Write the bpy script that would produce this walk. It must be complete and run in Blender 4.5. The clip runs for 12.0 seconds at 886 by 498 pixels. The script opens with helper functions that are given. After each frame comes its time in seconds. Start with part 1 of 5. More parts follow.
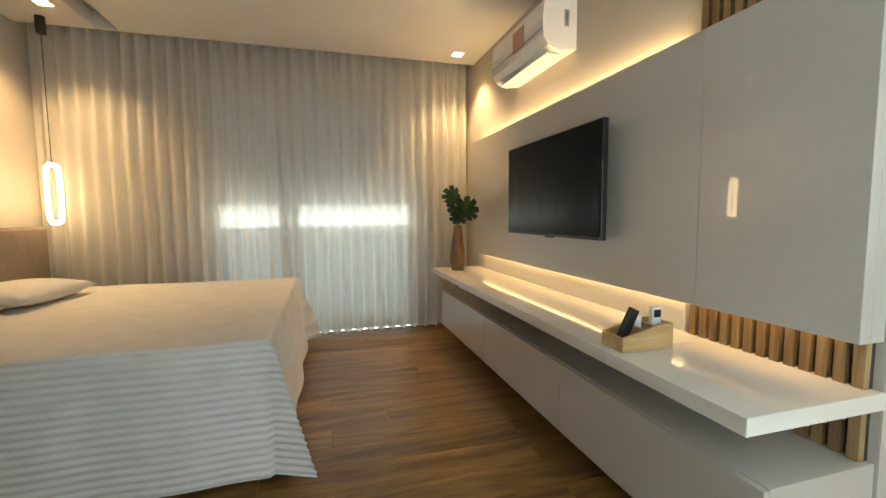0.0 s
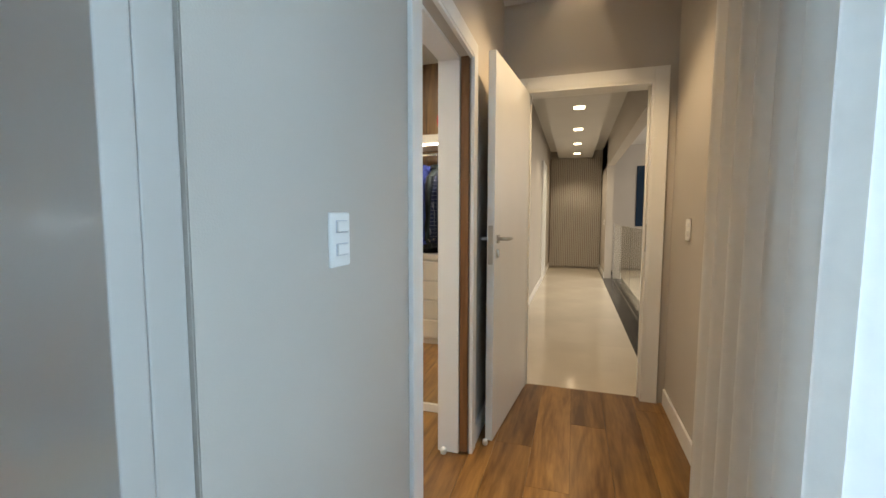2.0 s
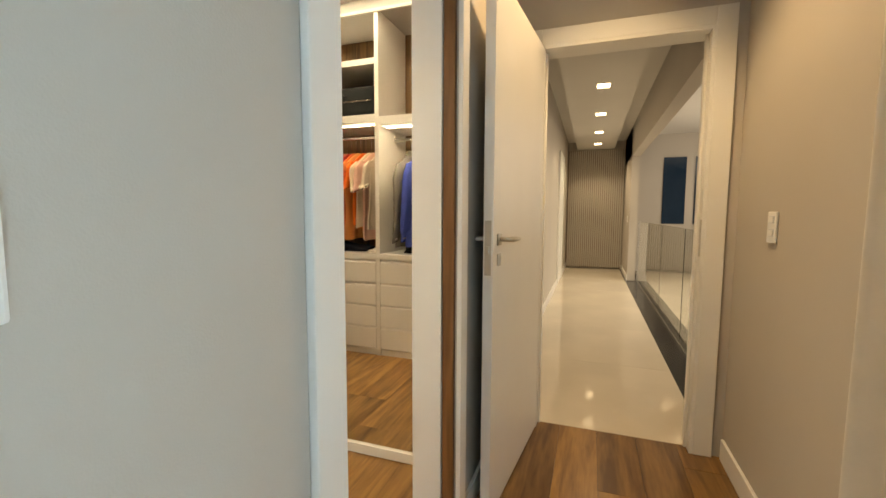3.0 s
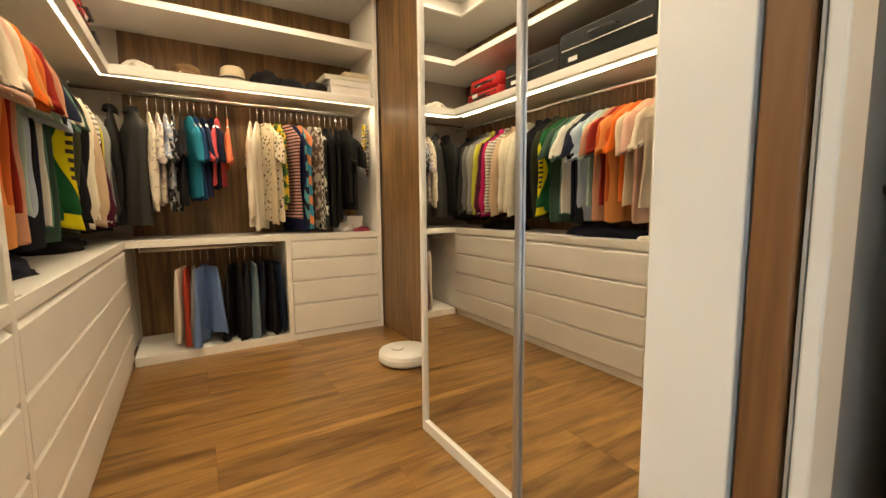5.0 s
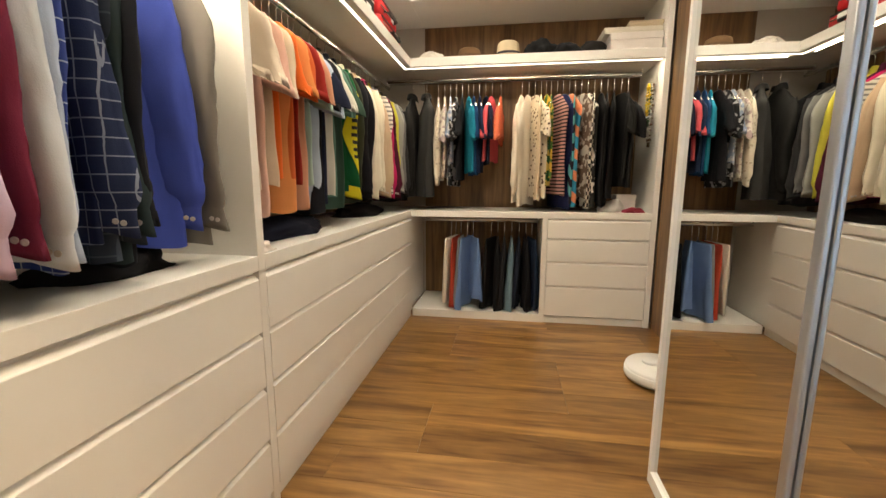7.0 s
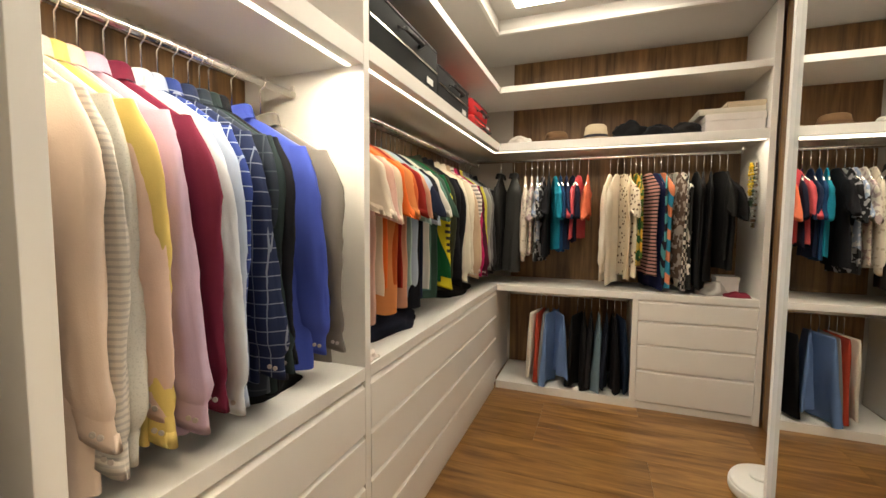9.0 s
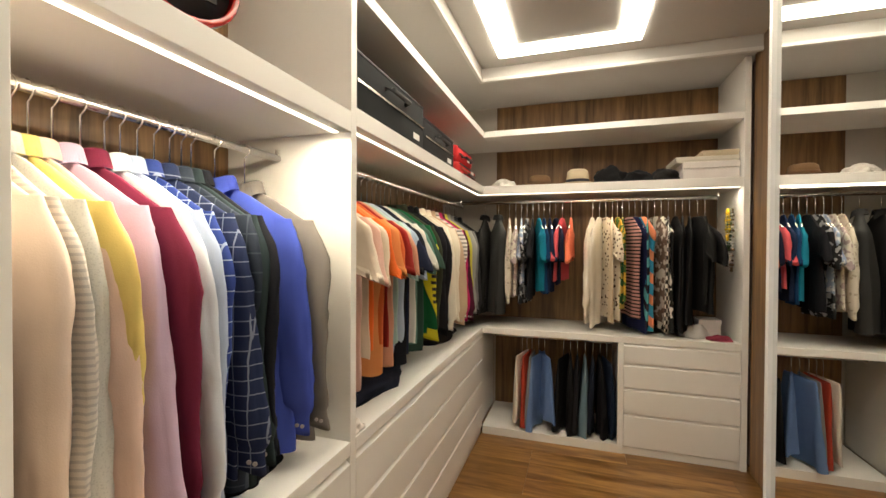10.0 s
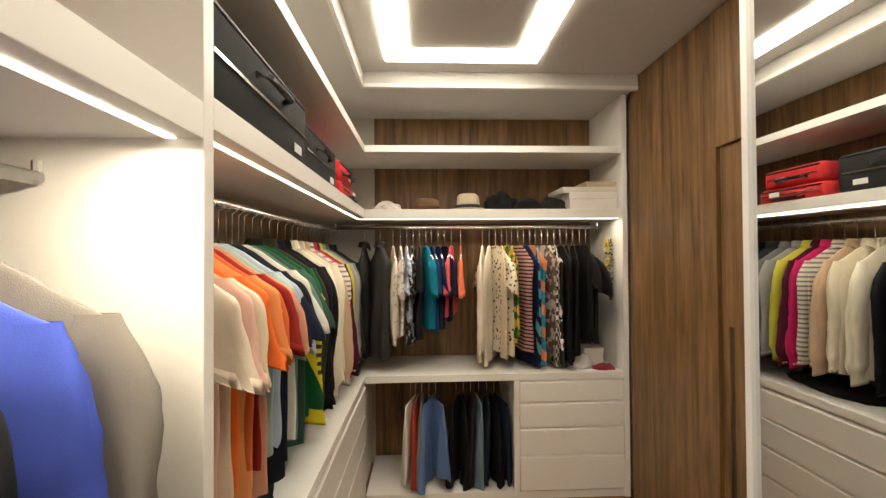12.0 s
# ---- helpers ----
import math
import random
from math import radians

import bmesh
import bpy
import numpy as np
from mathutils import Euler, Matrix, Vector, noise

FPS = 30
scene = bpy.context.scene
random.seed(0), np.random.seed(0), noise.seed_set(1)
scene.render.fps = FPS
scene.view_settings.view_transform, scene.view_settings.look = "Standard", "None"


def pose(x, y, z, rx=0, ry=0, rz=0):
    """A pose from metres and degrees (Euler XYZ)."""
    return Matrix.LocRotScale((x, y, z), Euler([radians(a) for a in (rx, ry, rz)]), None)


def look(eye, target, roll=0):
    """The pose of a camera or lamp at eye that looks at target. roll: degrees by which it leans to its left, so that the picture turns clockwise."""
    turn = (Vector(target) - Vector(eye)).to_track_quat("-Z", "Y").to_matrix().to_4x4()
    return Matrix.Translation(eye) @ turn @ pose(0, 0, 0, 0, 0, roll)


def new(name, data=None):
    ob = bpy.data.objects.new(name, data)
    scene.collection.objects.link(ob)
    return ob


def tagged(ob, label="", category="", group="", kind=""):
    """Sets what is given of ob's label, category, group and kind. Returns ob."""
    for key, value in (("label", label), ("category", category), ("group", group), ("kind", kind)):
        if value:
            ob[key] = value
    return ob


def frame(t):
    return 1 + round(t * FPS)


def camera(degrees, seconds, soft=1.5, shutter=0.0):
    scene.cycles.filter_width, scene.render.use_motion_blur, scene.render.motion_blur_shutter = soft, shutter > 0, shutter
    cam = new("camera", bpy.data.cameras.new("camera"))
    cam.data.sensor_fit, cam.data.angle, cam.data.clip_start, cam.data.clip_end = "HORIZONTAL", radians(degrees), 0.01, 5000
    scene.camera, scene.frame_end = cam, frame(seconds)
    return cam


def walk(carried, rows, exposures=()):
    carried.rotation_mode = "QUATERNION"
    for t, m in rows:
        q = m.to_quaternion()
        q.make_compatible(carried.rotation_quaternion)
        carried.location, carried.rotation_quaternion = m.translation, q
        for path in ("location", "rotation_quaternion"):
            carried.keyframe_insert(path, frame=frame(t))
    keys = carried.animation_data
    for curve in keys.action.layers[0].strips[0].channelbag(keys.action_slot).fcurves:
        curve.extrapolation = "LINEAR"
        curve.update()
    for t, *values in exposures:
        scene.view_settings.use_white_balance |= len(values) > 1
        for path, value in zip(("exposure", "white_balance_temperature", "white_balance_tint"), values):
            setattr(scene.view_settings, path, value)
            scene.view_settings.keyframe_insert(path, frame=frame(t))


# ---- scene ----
cam = camera(93.7, 12.0)
PATH = [
    (0, (1.206, 0.074, 1.115), (1.748, 1.992, 0.953), -0.4),
    (0.5, (1.45, 0.223, 1.112), (2.607, 1.846, 0.951), -0.5),
    (1, (1.663, 0.266, 1.134), (3.243, 1.483, 0.977), -0.3),
    (1.5, (1.915, 0.315, 1.159), (3.723, 1.157, 1.002), -0.0),
    (2, (2.205, 0.313, 1.168), (4.106, 0.912, 1.009), 0.1),
    (2.5, (2.505, 0.334, 1.166), (4.422, 0.881, 1.005), 0.1),
    (2.7, (2.634, 0.35, 1.161), (4.543, 0.922, 0.994), 0.2),
    (4.3, (3.41, 0.473, 1.079), (4.838, 1.861, 0.898), -0.7),
    (4.5, (3.477, 0.513, 1.076), (4.795, 2.004, 0.882), -0.8),
    (5, (3.599, 0.62, 1.038), (4.63, 2.32, 0.825), -0.5),
    (5.5, (3.756, 0.695, 1.037), (4.458, 2.551, 0.792), -0.4),
    (6, (3.883, 0.754, 1.031), (4.231, 2.704, 0.754), -0.2),
    (6.5, (3.916, 0.832, 1.016), (3.915, 2.808, 0.708), 0.0),
    (7, (3.953, 0.83, 1.039), (3.648, 2.78, 0.717), 0.2),
    (7.2, (3.967, 0.805, 1.06), (3.566, 2.738, 0.74), 0.3),
    (8.8, (3.956, 0.739, 1.287), (3.263, 2.607, 1.115), 0.3),
    (9, (3.954, 0.732, 1.32), (3.259, 2.603, 1.18), 0.4),
    (9.5, (3.947, 0.728, 1.402), (3.278, 2.611, 1.332), 0.3),
    (10, (3.923, 0.754, 1.459), (3.307, 2.657, 1.435), 0.3),
    (10.5, (3.829, 0.802, 1.503), (3.312, 2.734, 1.512), 0.3),
    (11, (3.725, 0.866, 1.528), (3.361, 2.832, 1.561), 0.2),
    (11.5, (3.648, 0.981, 1.554), (3.485, 2.974, 1.592), -0.1),
    (12, (3.623, 1.178, 1.609), (3.71, 3.176, 1.633), -0.4),
]
walk(cam, [(t, look(e, g, r)) for t, e, g, r in PATH], [(0, 0.32, 8900, 10), (0.5, 0.35, 7800, 10), (1.0, 0.25, 7100, 10), (1.6, 0.05, 6400, 10), (2.1, -0.05, 6950, 10), (2.6, 0.0, 7900, 10), (4.3, 0.3, 8300, 10), (5.5, 0.25, 7500, 10), (7.2, 0.35, 6500, 10), (9.0, 0.1, 6300, 10), (12.0, -0.05, 6300, 10)])

# ---------------- world and large lights ----------------
world = bpy.data.worlds.new("sky")
world.use_nodes = True
scene.world = world
_sky = world.node_tree.nodes.new("ShaderNodeTexSky")
_sky.sky_type = "NISHITA"
_sky.sun_disc = False
_sky.sun_elevation, _sky.sun_rotation = radians(38), radians(200)
world.node_tree.links.new(_sky.outputs[0], world.node_tree.nodes["Background"].inputs[0])
world.node_tree.nodes["Background"].inputs[1].default_value = 0.08
WARM, NEUTRAL, DAY = (1.0, 0.74, 0.44), (1.0, 0.84, 0.60), (0.45, 0.69, 1.0)


def area(name, loc, target, sx, sy, power, color):
    d = bpy.data.lights.new(name, "AREA")
    d.shape, d.size, d.size_y, d.energy, d.color = "RECTANGLE", sx, sy, power, color
    ob = new(name, d)
    ob.matrix_world = look(loc, target)
    return ob


def spot(loc, power, color=WARM, size=100):
    d = bpy.data.lights.new("downlight_lamp", "SPOT")
    d.energy, d.color, d.spot_size, d.spot_blend, d.shadow_soft_size = power, color, radians(size), 0.6, 0.04
    ob = new("downlight_lamp", d)
    ob.matrix_world = look(loc, (loc[0], loc[1] + 0.001, 0))
    return ob


# daylight in the openings of the two bedroom windows
area("daylight_south", (1.95, -0.36, 1.25), (1.95, 2, 1.25), 2.1, 2.0, 92, DAY)
area("daylight_north", (1.15, 4.30, 0.65), (1.15, 2, 0.65), 1.7, 1.0, 10, DAY)
# warm strips over and under the television panel
area("strip_panel_top", (2.58, 2.55, 1.76), (2.583, 2.55, 3), 2.2, 0.03, 6, WARM)
area("strip_panel_bottom", (2.572, 2.2, 0.79), (2.565, 2.2, 0), 2.7, 0.008, 2.6, WARM)
# recessed ceiling lamps
spot((2.38, 3.70, 2.52), 65)
spot((-0.55, 3.55, 2.52), 75, WARM, 110)
spot((4.38, 0.31, 2.66), 75)
for _x in (7.5, 8.8, 10.1, 11.3):
    spot((_x, 0.29, 2.44), 45, NEUTRAL, 120)
# added fill lamp brightening hall and stairwell; no opening lies behind it
area("fill_hall", (9.3, -2.6, 1.8), (9.3, 0, 1.0), 4.0, 2.0, 60, (1.0, 0.95, 0.88))
# closet strips under the long shelf
area("strip_shirts", (3.185, 1.51, 1.80), (3.12, 1.51, 0), 0.74, 0.015, 8.5, NEUTRAL)
area("strip_west", (3.175, 2.90, 1.83), (3.08, 2.90, 0), 1.88, 0.008, 5, NEUTRAL)
area("strip_north", (4.09, 3.945, 1.83), (4.09, 4.04, 0), 1.66, 0.006, 4.2, NEUTRAL)


# ---------------- materials ----------------
def mat(name, base, rough=0.5, metal=0.0, vary=0.08, scale=6.0, bump=0.0, bscale=120.0, coat=0.0, random_tint=0.0, stretch=(1, 1, 1), trans=0.0):
    m = bpy.data.materials.new(name)
    m.use_nodes = True
    nt = m.node_tree
    p = nt.nodes["Principled BSDF"]
    p.inputs["Roughness"].default_value, p.inputs["Metallic"].default_value = rough, metal
    p.inputs["Coat Weight"].default_value = coat
    p.inputs["Coat Roughness"].default_value = 0.025
    tc = nt.nodes.new("ShaderNodeTexCoord")
    mp = nt.nodes.new("ShaderNodeMapping")
    mp.inputs["Scale"].default_value = stretch
    nt.links.new(tc.outputs["Object"], mp.inputs[0])
    n = nt.nodes.new("ShaderNodeTexNoise")
    n.inputs["Scale"].default_value, n.inputs["Detail"].default_value = scale, 6
    nt.links.new(mp.outputs[0], n.inputs["Vector"])
    hsv = nt.nodes.new("ShaderNodeHueSaturation")
    hsv.inputs["Color"].default_value = (*base, 1)
    mr = nt.nodes.new("ShaderNodeMapRange")
    mr.inputs["From Min"].default_value, mr.inputs["From Max"].default_value = 0.3, 0.7
    mr.inputs["To Min"].default_value, mr.inputs["To Max"].default_value = 1 - vary, 1 + vary
    nt.links.new(n.outputs[0], mr.inputs[0])
    val = mr.outputs[0]
    if random_tint:
        oi = nt.nodes.new("ShaderNodeObjectInfo")
        mm = nt.nodes.new("ShaderNodeMath")
        mm.operation = "MULTIPLY_ADD"
        nt.links.new(oi.outputs["Random"], mm.inputs[0])
        mm.inputs[1].default_value, mm.inputs[2].default_value = random_tint, 1 - random_tint / 2
        m2 = nt.nodes.new("ShaderNodeMath")
        m2.operation = "MULTIPLY"
        nt.links.new(mm.outputs[0], m2.inputs[0])
        nt.links.new(val, m2.inputs[1])
        val = m2.outputs[0]
    nt.links.new(val, hsv.inputs["Value"])
    nt.links.new(hsv.outputs[0], p.inputs["Base Color"])
    if bump:
        b = nt.nodes.new("ShaderNodeBump")
        b.inputs["Strength"].default_value, b.inputs["Distance"].default_value = bump, 0.004
        n2 = nt.nodes.new("ShaderNodeTexNoise")
        n2.inputs["Scale"].default_value, n2.inputs["Detail"].default_value = bscale, 3
        nt.links.new(mp.outputs[0], n2.inputs["Vector"])
        nt.links.new(n2.outputs[0], b.inputs["Height"])
        nt.links.new(b.outputs[0], p.inputs["Normal"])
    if trans:
        t = nt.nodes.new("ShaderNodeBsdfTranslucent")
        nt.links.new(hsv.outputs[0], t.inputs[0])
        mx = nt.nodes.new("ShaderNodeMixShader")
        mx.inputs[0].default_value = trans
        nt.links.new(p.outputs[0], mx.inputs[1])
        nt.links.new(t.outputs[0], mx.inputs[2])
        nt.links.new(mx.outputs[0], nt.nodes["Material Output"].inputs[0])
    return m


def wood(name, dark, light, along=0, rough=0.4, grain=1.0, tint=0.25, bump=0.15, across=11.0):
    """Wood with grain along the given axis, shifted from piece to piece."""
    m = mat(name, light, rough, random_tint=tint)
    nt = m.node_tree
    p = nt.nodes["Principled BSDF"]
    tc = nt.nodes.new("ShaderNodeTexCoord")
    oi = nt.nodes.new("ShaderNodeObjectInfo")
    add = nt.nodes.new("ShaderNodeVectorMath")
    add.operation = "MULTIPLY_ADD"
    nt.links.new(oi.outputs["Random"], add.inputs[0])
    add.inputs[1].default_value = (37, 53, 71)
    nt.links.new(tc.outputs["Object"], add.inputs[2])
    mp = nt.nodes.new("ShaderNodeMapping")
    s = [across * grain] * 3
    s[along] = 0.8 * grain
    mp.inputs["Scale"].default_value = s
    nt.links.new(add.outputs[0], mp.inputs[0])
    a = nt.nodes.new("ShaderNodeTexNoise")
    a.inputs["Scale"].default_value, a.inputs["Detail"].default_value, a.inputs["Distortion"].default_value = 1.6, 8, 1.0
    nt.links.new(mp.outputs[0], a.inputs["Vector"])
    f = nt.nodes.new("ShaderNodeTexNoise")
    f.inputs["Scale"].default_value, f.inputs["Detail"].default_value = 9, 4
    nt.links.new(mp.outputs[0], f.inputs["Vector"])
    mix = nt.nodes.new("ShaderNodeMath")
    mix.operation = "MULTIPLY_ADD"
    nt.links.new(f.outputs[0], mix.inputs[0])
    mix.inputs[1].default_value = 0.35
    nt.links.new(a.outputs[0], mix.inputs[2])
    r = nt.nodes.new("ShaderNodeValToRGB")
    r.color_ramp.elements[0].position, r.color_ramp.elements[1].position = 0.48, 0.88
    r.color_ramp.elements[0].color, r.color_ramp.elements[1].color = (*dark, 1), (*light, 1)
    nt.links.new(mix.outputs[0], r.inputs[0])
    hsv = [n for n in nt.nodes if n.bl_idname == "ShaderNodeHueSaturation"][0]
    nt.links.new(r.outputs[0], hsv.inputs["Color"])
    b = nt.nodes.new("ShaderNodeBump")
    b.inputs["Strength"].default_value, b.inputs["Distance"].default_value = bump, 0.002
    nt.links.new(mix.outputs[0], b.inputs["Height"])
    nt.links.new(b.outputs[0], p.inputs["Normal"])
    return m


def emit(name, color, strength):
    m = bpy.data.materials.new(name)
    m.use_nodes = True
    p = m.node_tree.nodes["Principled BSDF"]
    p.inputs["Base Color"].default_value = (0.8, 0.8, 0.8, 1)
    p.inputs["Emission Color"].default_value, p.inputs["Emission Strength"].default_value = (*color, 1), strength
    return m


def cloth(name, base, pattern="", second=(0.8, 0.8, 0.8), scale=20.0, rough=0.85):
    """Woven cloth: plain, striped across or down, plaid, dotted or flowered."""
    m = mat(name, base, rough, vary=0.07, scale=7, bump=0.18, bscale=420)
    nt = m.node_tree
    p = nt.nodes["Principled BSDF"]
    p.inputs["Specular IOR Level"].default_value = 0.08
    if not pattern:
        return m
    tc = nt.nodes.new("ShaderNodeTexCoord")
    sep = nt.nodes.new("ShaderNodeSeparateXYZ")
    nt.links.new(tc.outputs["Object"], sep.inputs[0])

    def line(axis, duty, sc):
        a = nt.nodes.new("ShaderNodeMath")
        a.operation = "MULTIPLY"
        nt.links.new(sep.outputs[axis], a.inputs[0])
        a.inputs[1].default_value = sc
        fr = nt.nodes.new("ShaderNodeMath")
        fr.operation = "FRACT"
        nt.links.new(a.outputs[0], fr.inputs[0])
        c = nt.nodes.new("ShaderNodeMath")
        c.operation = "LESS_THAN"
        nt.links.new(fr.outputs[0], c.inputs[0])
        c.inputs[1].default_value = duty
        return c.outputs[0]

    if pattern == "plaid":
        mx = nt.nodes.new("ShaderNodeMath")
        mx.operation = "MAXIMUM"
        nt.links.new(line(0, 0.08, scale), mx.inputs[0])
        nt.links.new(line(2, 0.08, scale), mx.inputs[1])
        fac = mx.outputs[0]
    elif pattern == "across":
        fac = line(2, 0.4, scale)
    elif pattern == "down":
        fac = line(0, 0.4, scale)
    elif pattern == "diagonal":
        mp = nt.nodes.new("ShaderNodeMapping")
        mp.inputs["Rotation"].default_value = (0, radians(42), 0)
        nt.links.new(tc.outputs["Object"], mp.inputs[0])
        nt.links.new(mp.outputs[0], sep.inputs[0])
        fac = line(2, 0.45, scale)
    elif pattern == "check":
        mx = nt.nodes.new("ShaderNodeTexChecker")
        mx.inputs["Scale"].default_value = scale
        nt.links.new(tc.outputs["Object"], mx.inputs["Vector"])
        fac = mx.outputs[1]
    else:
        v = nt.nodes.new("ShaderNodeTexVoronoi" if pattern == "dots" else "ShaderNodeTexNoise")
        v.inputs["Scale"].default_value = scale
        nt.links.new(tc.outputs["Object"], v.inputs["Vector"])
        c = nt.nodes.new("ShaderNodeMath")
        c.operation = "LESS_THAN" if pattern == "dots" else "GREATER_THAN"
        nt.links.new(v.outputs[0], c.inputs[0])
        c.inputs[1].default_value = 0.32 if pattern == "dots" else 0.53
        fac = c.outputs[0]
    mc = nt.nodes.new("ShaderNodeMix")
    mc.data_type = "RGBA"
    nt.links.new(fac, mc.inputs[0])
    mc.inputs[6].default_value, mc.inputs[7].default_value = (*base, 1), (*second, 1)
    hsv = [n for n in nt.nodes if n.bl_idname == "ShaderNodeHueSaturation"][0]
    nt.links.new(mc.outputs[2], hsv.inputs["Color"])
    return m


WALL = mat("wall_paint", (0.50, 0.46, 0.41), 0.7, vary=0.03, scale=1.5, bump=0.12, bscale=300)
CEIL = mat("ceiling_paint", (0.70, 0.68, 0.65), 0.8, vary=0.02, scale=2, bump=0.05, bscale=300)
WHITE = mat("white_lacquer", (0.82, 0.80, 0.76), 0.38, vary=0.02, scale=3)
TRIM = mat("white_trim", (0.80, 0.79, 0.76), 0.35, vary=0.02, scale=4)
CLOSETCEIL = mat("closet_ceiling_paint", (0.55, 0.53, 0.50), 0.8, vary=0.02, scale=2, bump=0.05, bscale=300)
GLOSS = mat("gloss_grey_lacquer", (0.50, 0.475, 0.44), 0.30, vary=0.02, scale=2, coat=0.9)
SHELFGLOSS = mat("gloss_cream_lacquer", (0.74, 0.70, 0.63), 0.02, vary=0.02, scale=2, coat=0.0)
FLOORWOOD = wood("floor_wood", (0.115, 0.048, 0.013), (0.36, 0.195, 0.062), 0, 0.28, 1.0, 0.42, across=7)
PANELWOOD = wood("panel_wood", (0.085, 0.044, 0.017), (0.27, 0.150, 0.060), 2, 0.42, 0.8, 0.08, across=14)
SLATWOOD = wood("slat_wood", (0.22, 0.125, 0.055), (0.42, 0.26, 0.125), 2, 0.5, 1.2, 0.25)
DOOREDGE = wood("door_edge_wood", (0.10, 0.04, 0.012), (0.24, 0.11, 0.04), 2, 0.45, 1.0, 0.1)
BAMBOO = wood("bamboo", (0.42, 0.24, 0.10), (0.62, 0.40, 0.19), 0, 0.45, 1.4, 0.15)
VASEWOOD = wood("vase_wood", (0.14, 0.055, 0.018), (0.34, 0.16, 0.06), 2, 0.4, 1.6, 0.1)
CHROME = mat("chrome", (0.86, 0.85, 0.82), 0.22, 1.0, vary=0.05, scale=10)
STEEL = mat("brushed_steel", (0.52, 0.49, 0.44), 0.3, 1.0, vary=0.08, scale=20)
ALU = mat("aluminium", (0.55, 0.58, 0.64), 0.35, 0.9, vary=0.04, scale=8)
BLACKGLASS = mat("tv_screen", (0.005, 0.005, 0.006), 0.10, vary=0.1, scale=2)
BLACKGLASS.node_tree.nodes["Principled BSDF"].inputs["Specular IOR Level"].default_value = 0.2
BLACK = mat("black_plastic", (0.012, 0.012, 0.013), 0.4, vary=0.1, scale=12)
DARKGAP = mat("shadow_gap", (0.05, 0.045, 0.04), 0.8, vary=0.1, scale=8)
PLASTIC = mat("white_plastic", (0.80, 0.80, 0.78), 0.35, vary=0.02, scale=9)
CURTAIN = mat("sheer_curtain", (0.82, 0.79, 0.74), 0.9, vary=0.02, scale=30, bump=0.04, bscale=500, trans=0.5)
_nt = CURTAIN.node_tree
_out = _nt.nodes["Material Output"]
_thru, _open = _nt.nodes.new("ShaderNodeMixShader"), _nt.nodes.new("ShaderNodeBsdfTransparent")
_thru.inputs[0].default_value = 0.09
_nt.links.new(_out.inputs[0].links[0].from_socket, _thru.inputs[1])
_nt.links.new(_open.outputs[0], _thru.inputs[2])
_nt.links.new(_thru.outputs[0], _out.inputs[0])
SPREAD = mat("bedspread_cloth", (0.72, 0.68, 0.65), 0.9, vary=0.06, scale=8, bump=0.35, bscale=350)
PILLOW = mat("pillow_cloth", (0.36, 0.29, 0.24), 0.85, vary=0.08, scale=10, bump=0.3, bscale=300)
HEAD = mat("headboard_cloth", (0.25, 0.19, 0.15), 0.9, vary=0.08, scale=14, bump=0.4, bscale=400)
PORCELAIN = mat("porcelain_floor", (0.66, 0.59, 0.49), 0.08, vary=0.08, scale=1.6, random_tint=0.04)
GRANITE = mat("black_granite", (0.015, 0.015, 0.017), 0.1, vary=0.3, scale=60)
LEAF = mat("monstera_leaf", (0.035, 0.085, 0.025), 0.4, vary=0.3, scale=25, bump=0.3, bscale=60)
LEDWARM = emit("led_warm", (1.0, 0.78, 0.50), 9)
LEDPENDANT = emit("led_pendant", (1.0, 0.80, 0.52), 13)
LEDWHITE = emit("led_white", (1.0, 0.88, 0.68), 17)
LEDSTRIP = emit("led_strip", (1.0, 0.88, 0.66), 5)
DAYLIGHT = emit("daylight_backdrop", (0.60, 0.80, 1.0), 2.2)
MIRROR = mat("mirror_silver", (0.86, 0.87, 0.86), 0.0, 1.0, vary=0.0)
FROST = mat("frosted_pane", (0.70, 0.74, 0.76), 0.5, vary=0.02, trans=0.5)
GLASS = bpy.data.materials.new("clear_glass")
GLASS.use_nodes = True
_g = GLASS.node_tree.nodes["Principled BSDF"]
_g.inputs["Transmission Weight"].default_value, _g.inputs["Roughness"].default_value = 1.0, 0.0
_g.inputs["Base Color"].default_value = (0.93, 0.97, 0.97, 1)


# ---------------- building helpers ----------------
def box(bm, x0, x1, y0, y1, z0, z1, bevel=0.0):
    vs = [bm.verts.new((x, y, z)) for x in (x0, x1) for y in (y0, y1) for z in (z0, z1)]
    fs = [bm.faces.new([vs[i] for i in q]) for q in ((0, 1, 3, 2), (4, 6, 7, 5), (0, 4, 5, 1), (2, 3, 7, 6), (0, 2, 6, 4), (1, 5, 7, 3))]
    if bevel:
        es = list({e for f in fs for e in f.edges})
        bmesh.ops.bevel(bm, geom=es, offset=bevel, segments=2, affect="EDGES", profile=0.5)
    return bm


def boxes(*rows, bevel=0.0):
    bm = bmesh.new()
    for r in rows:
        box(bm, *r, bevel=bevel)
    return bm


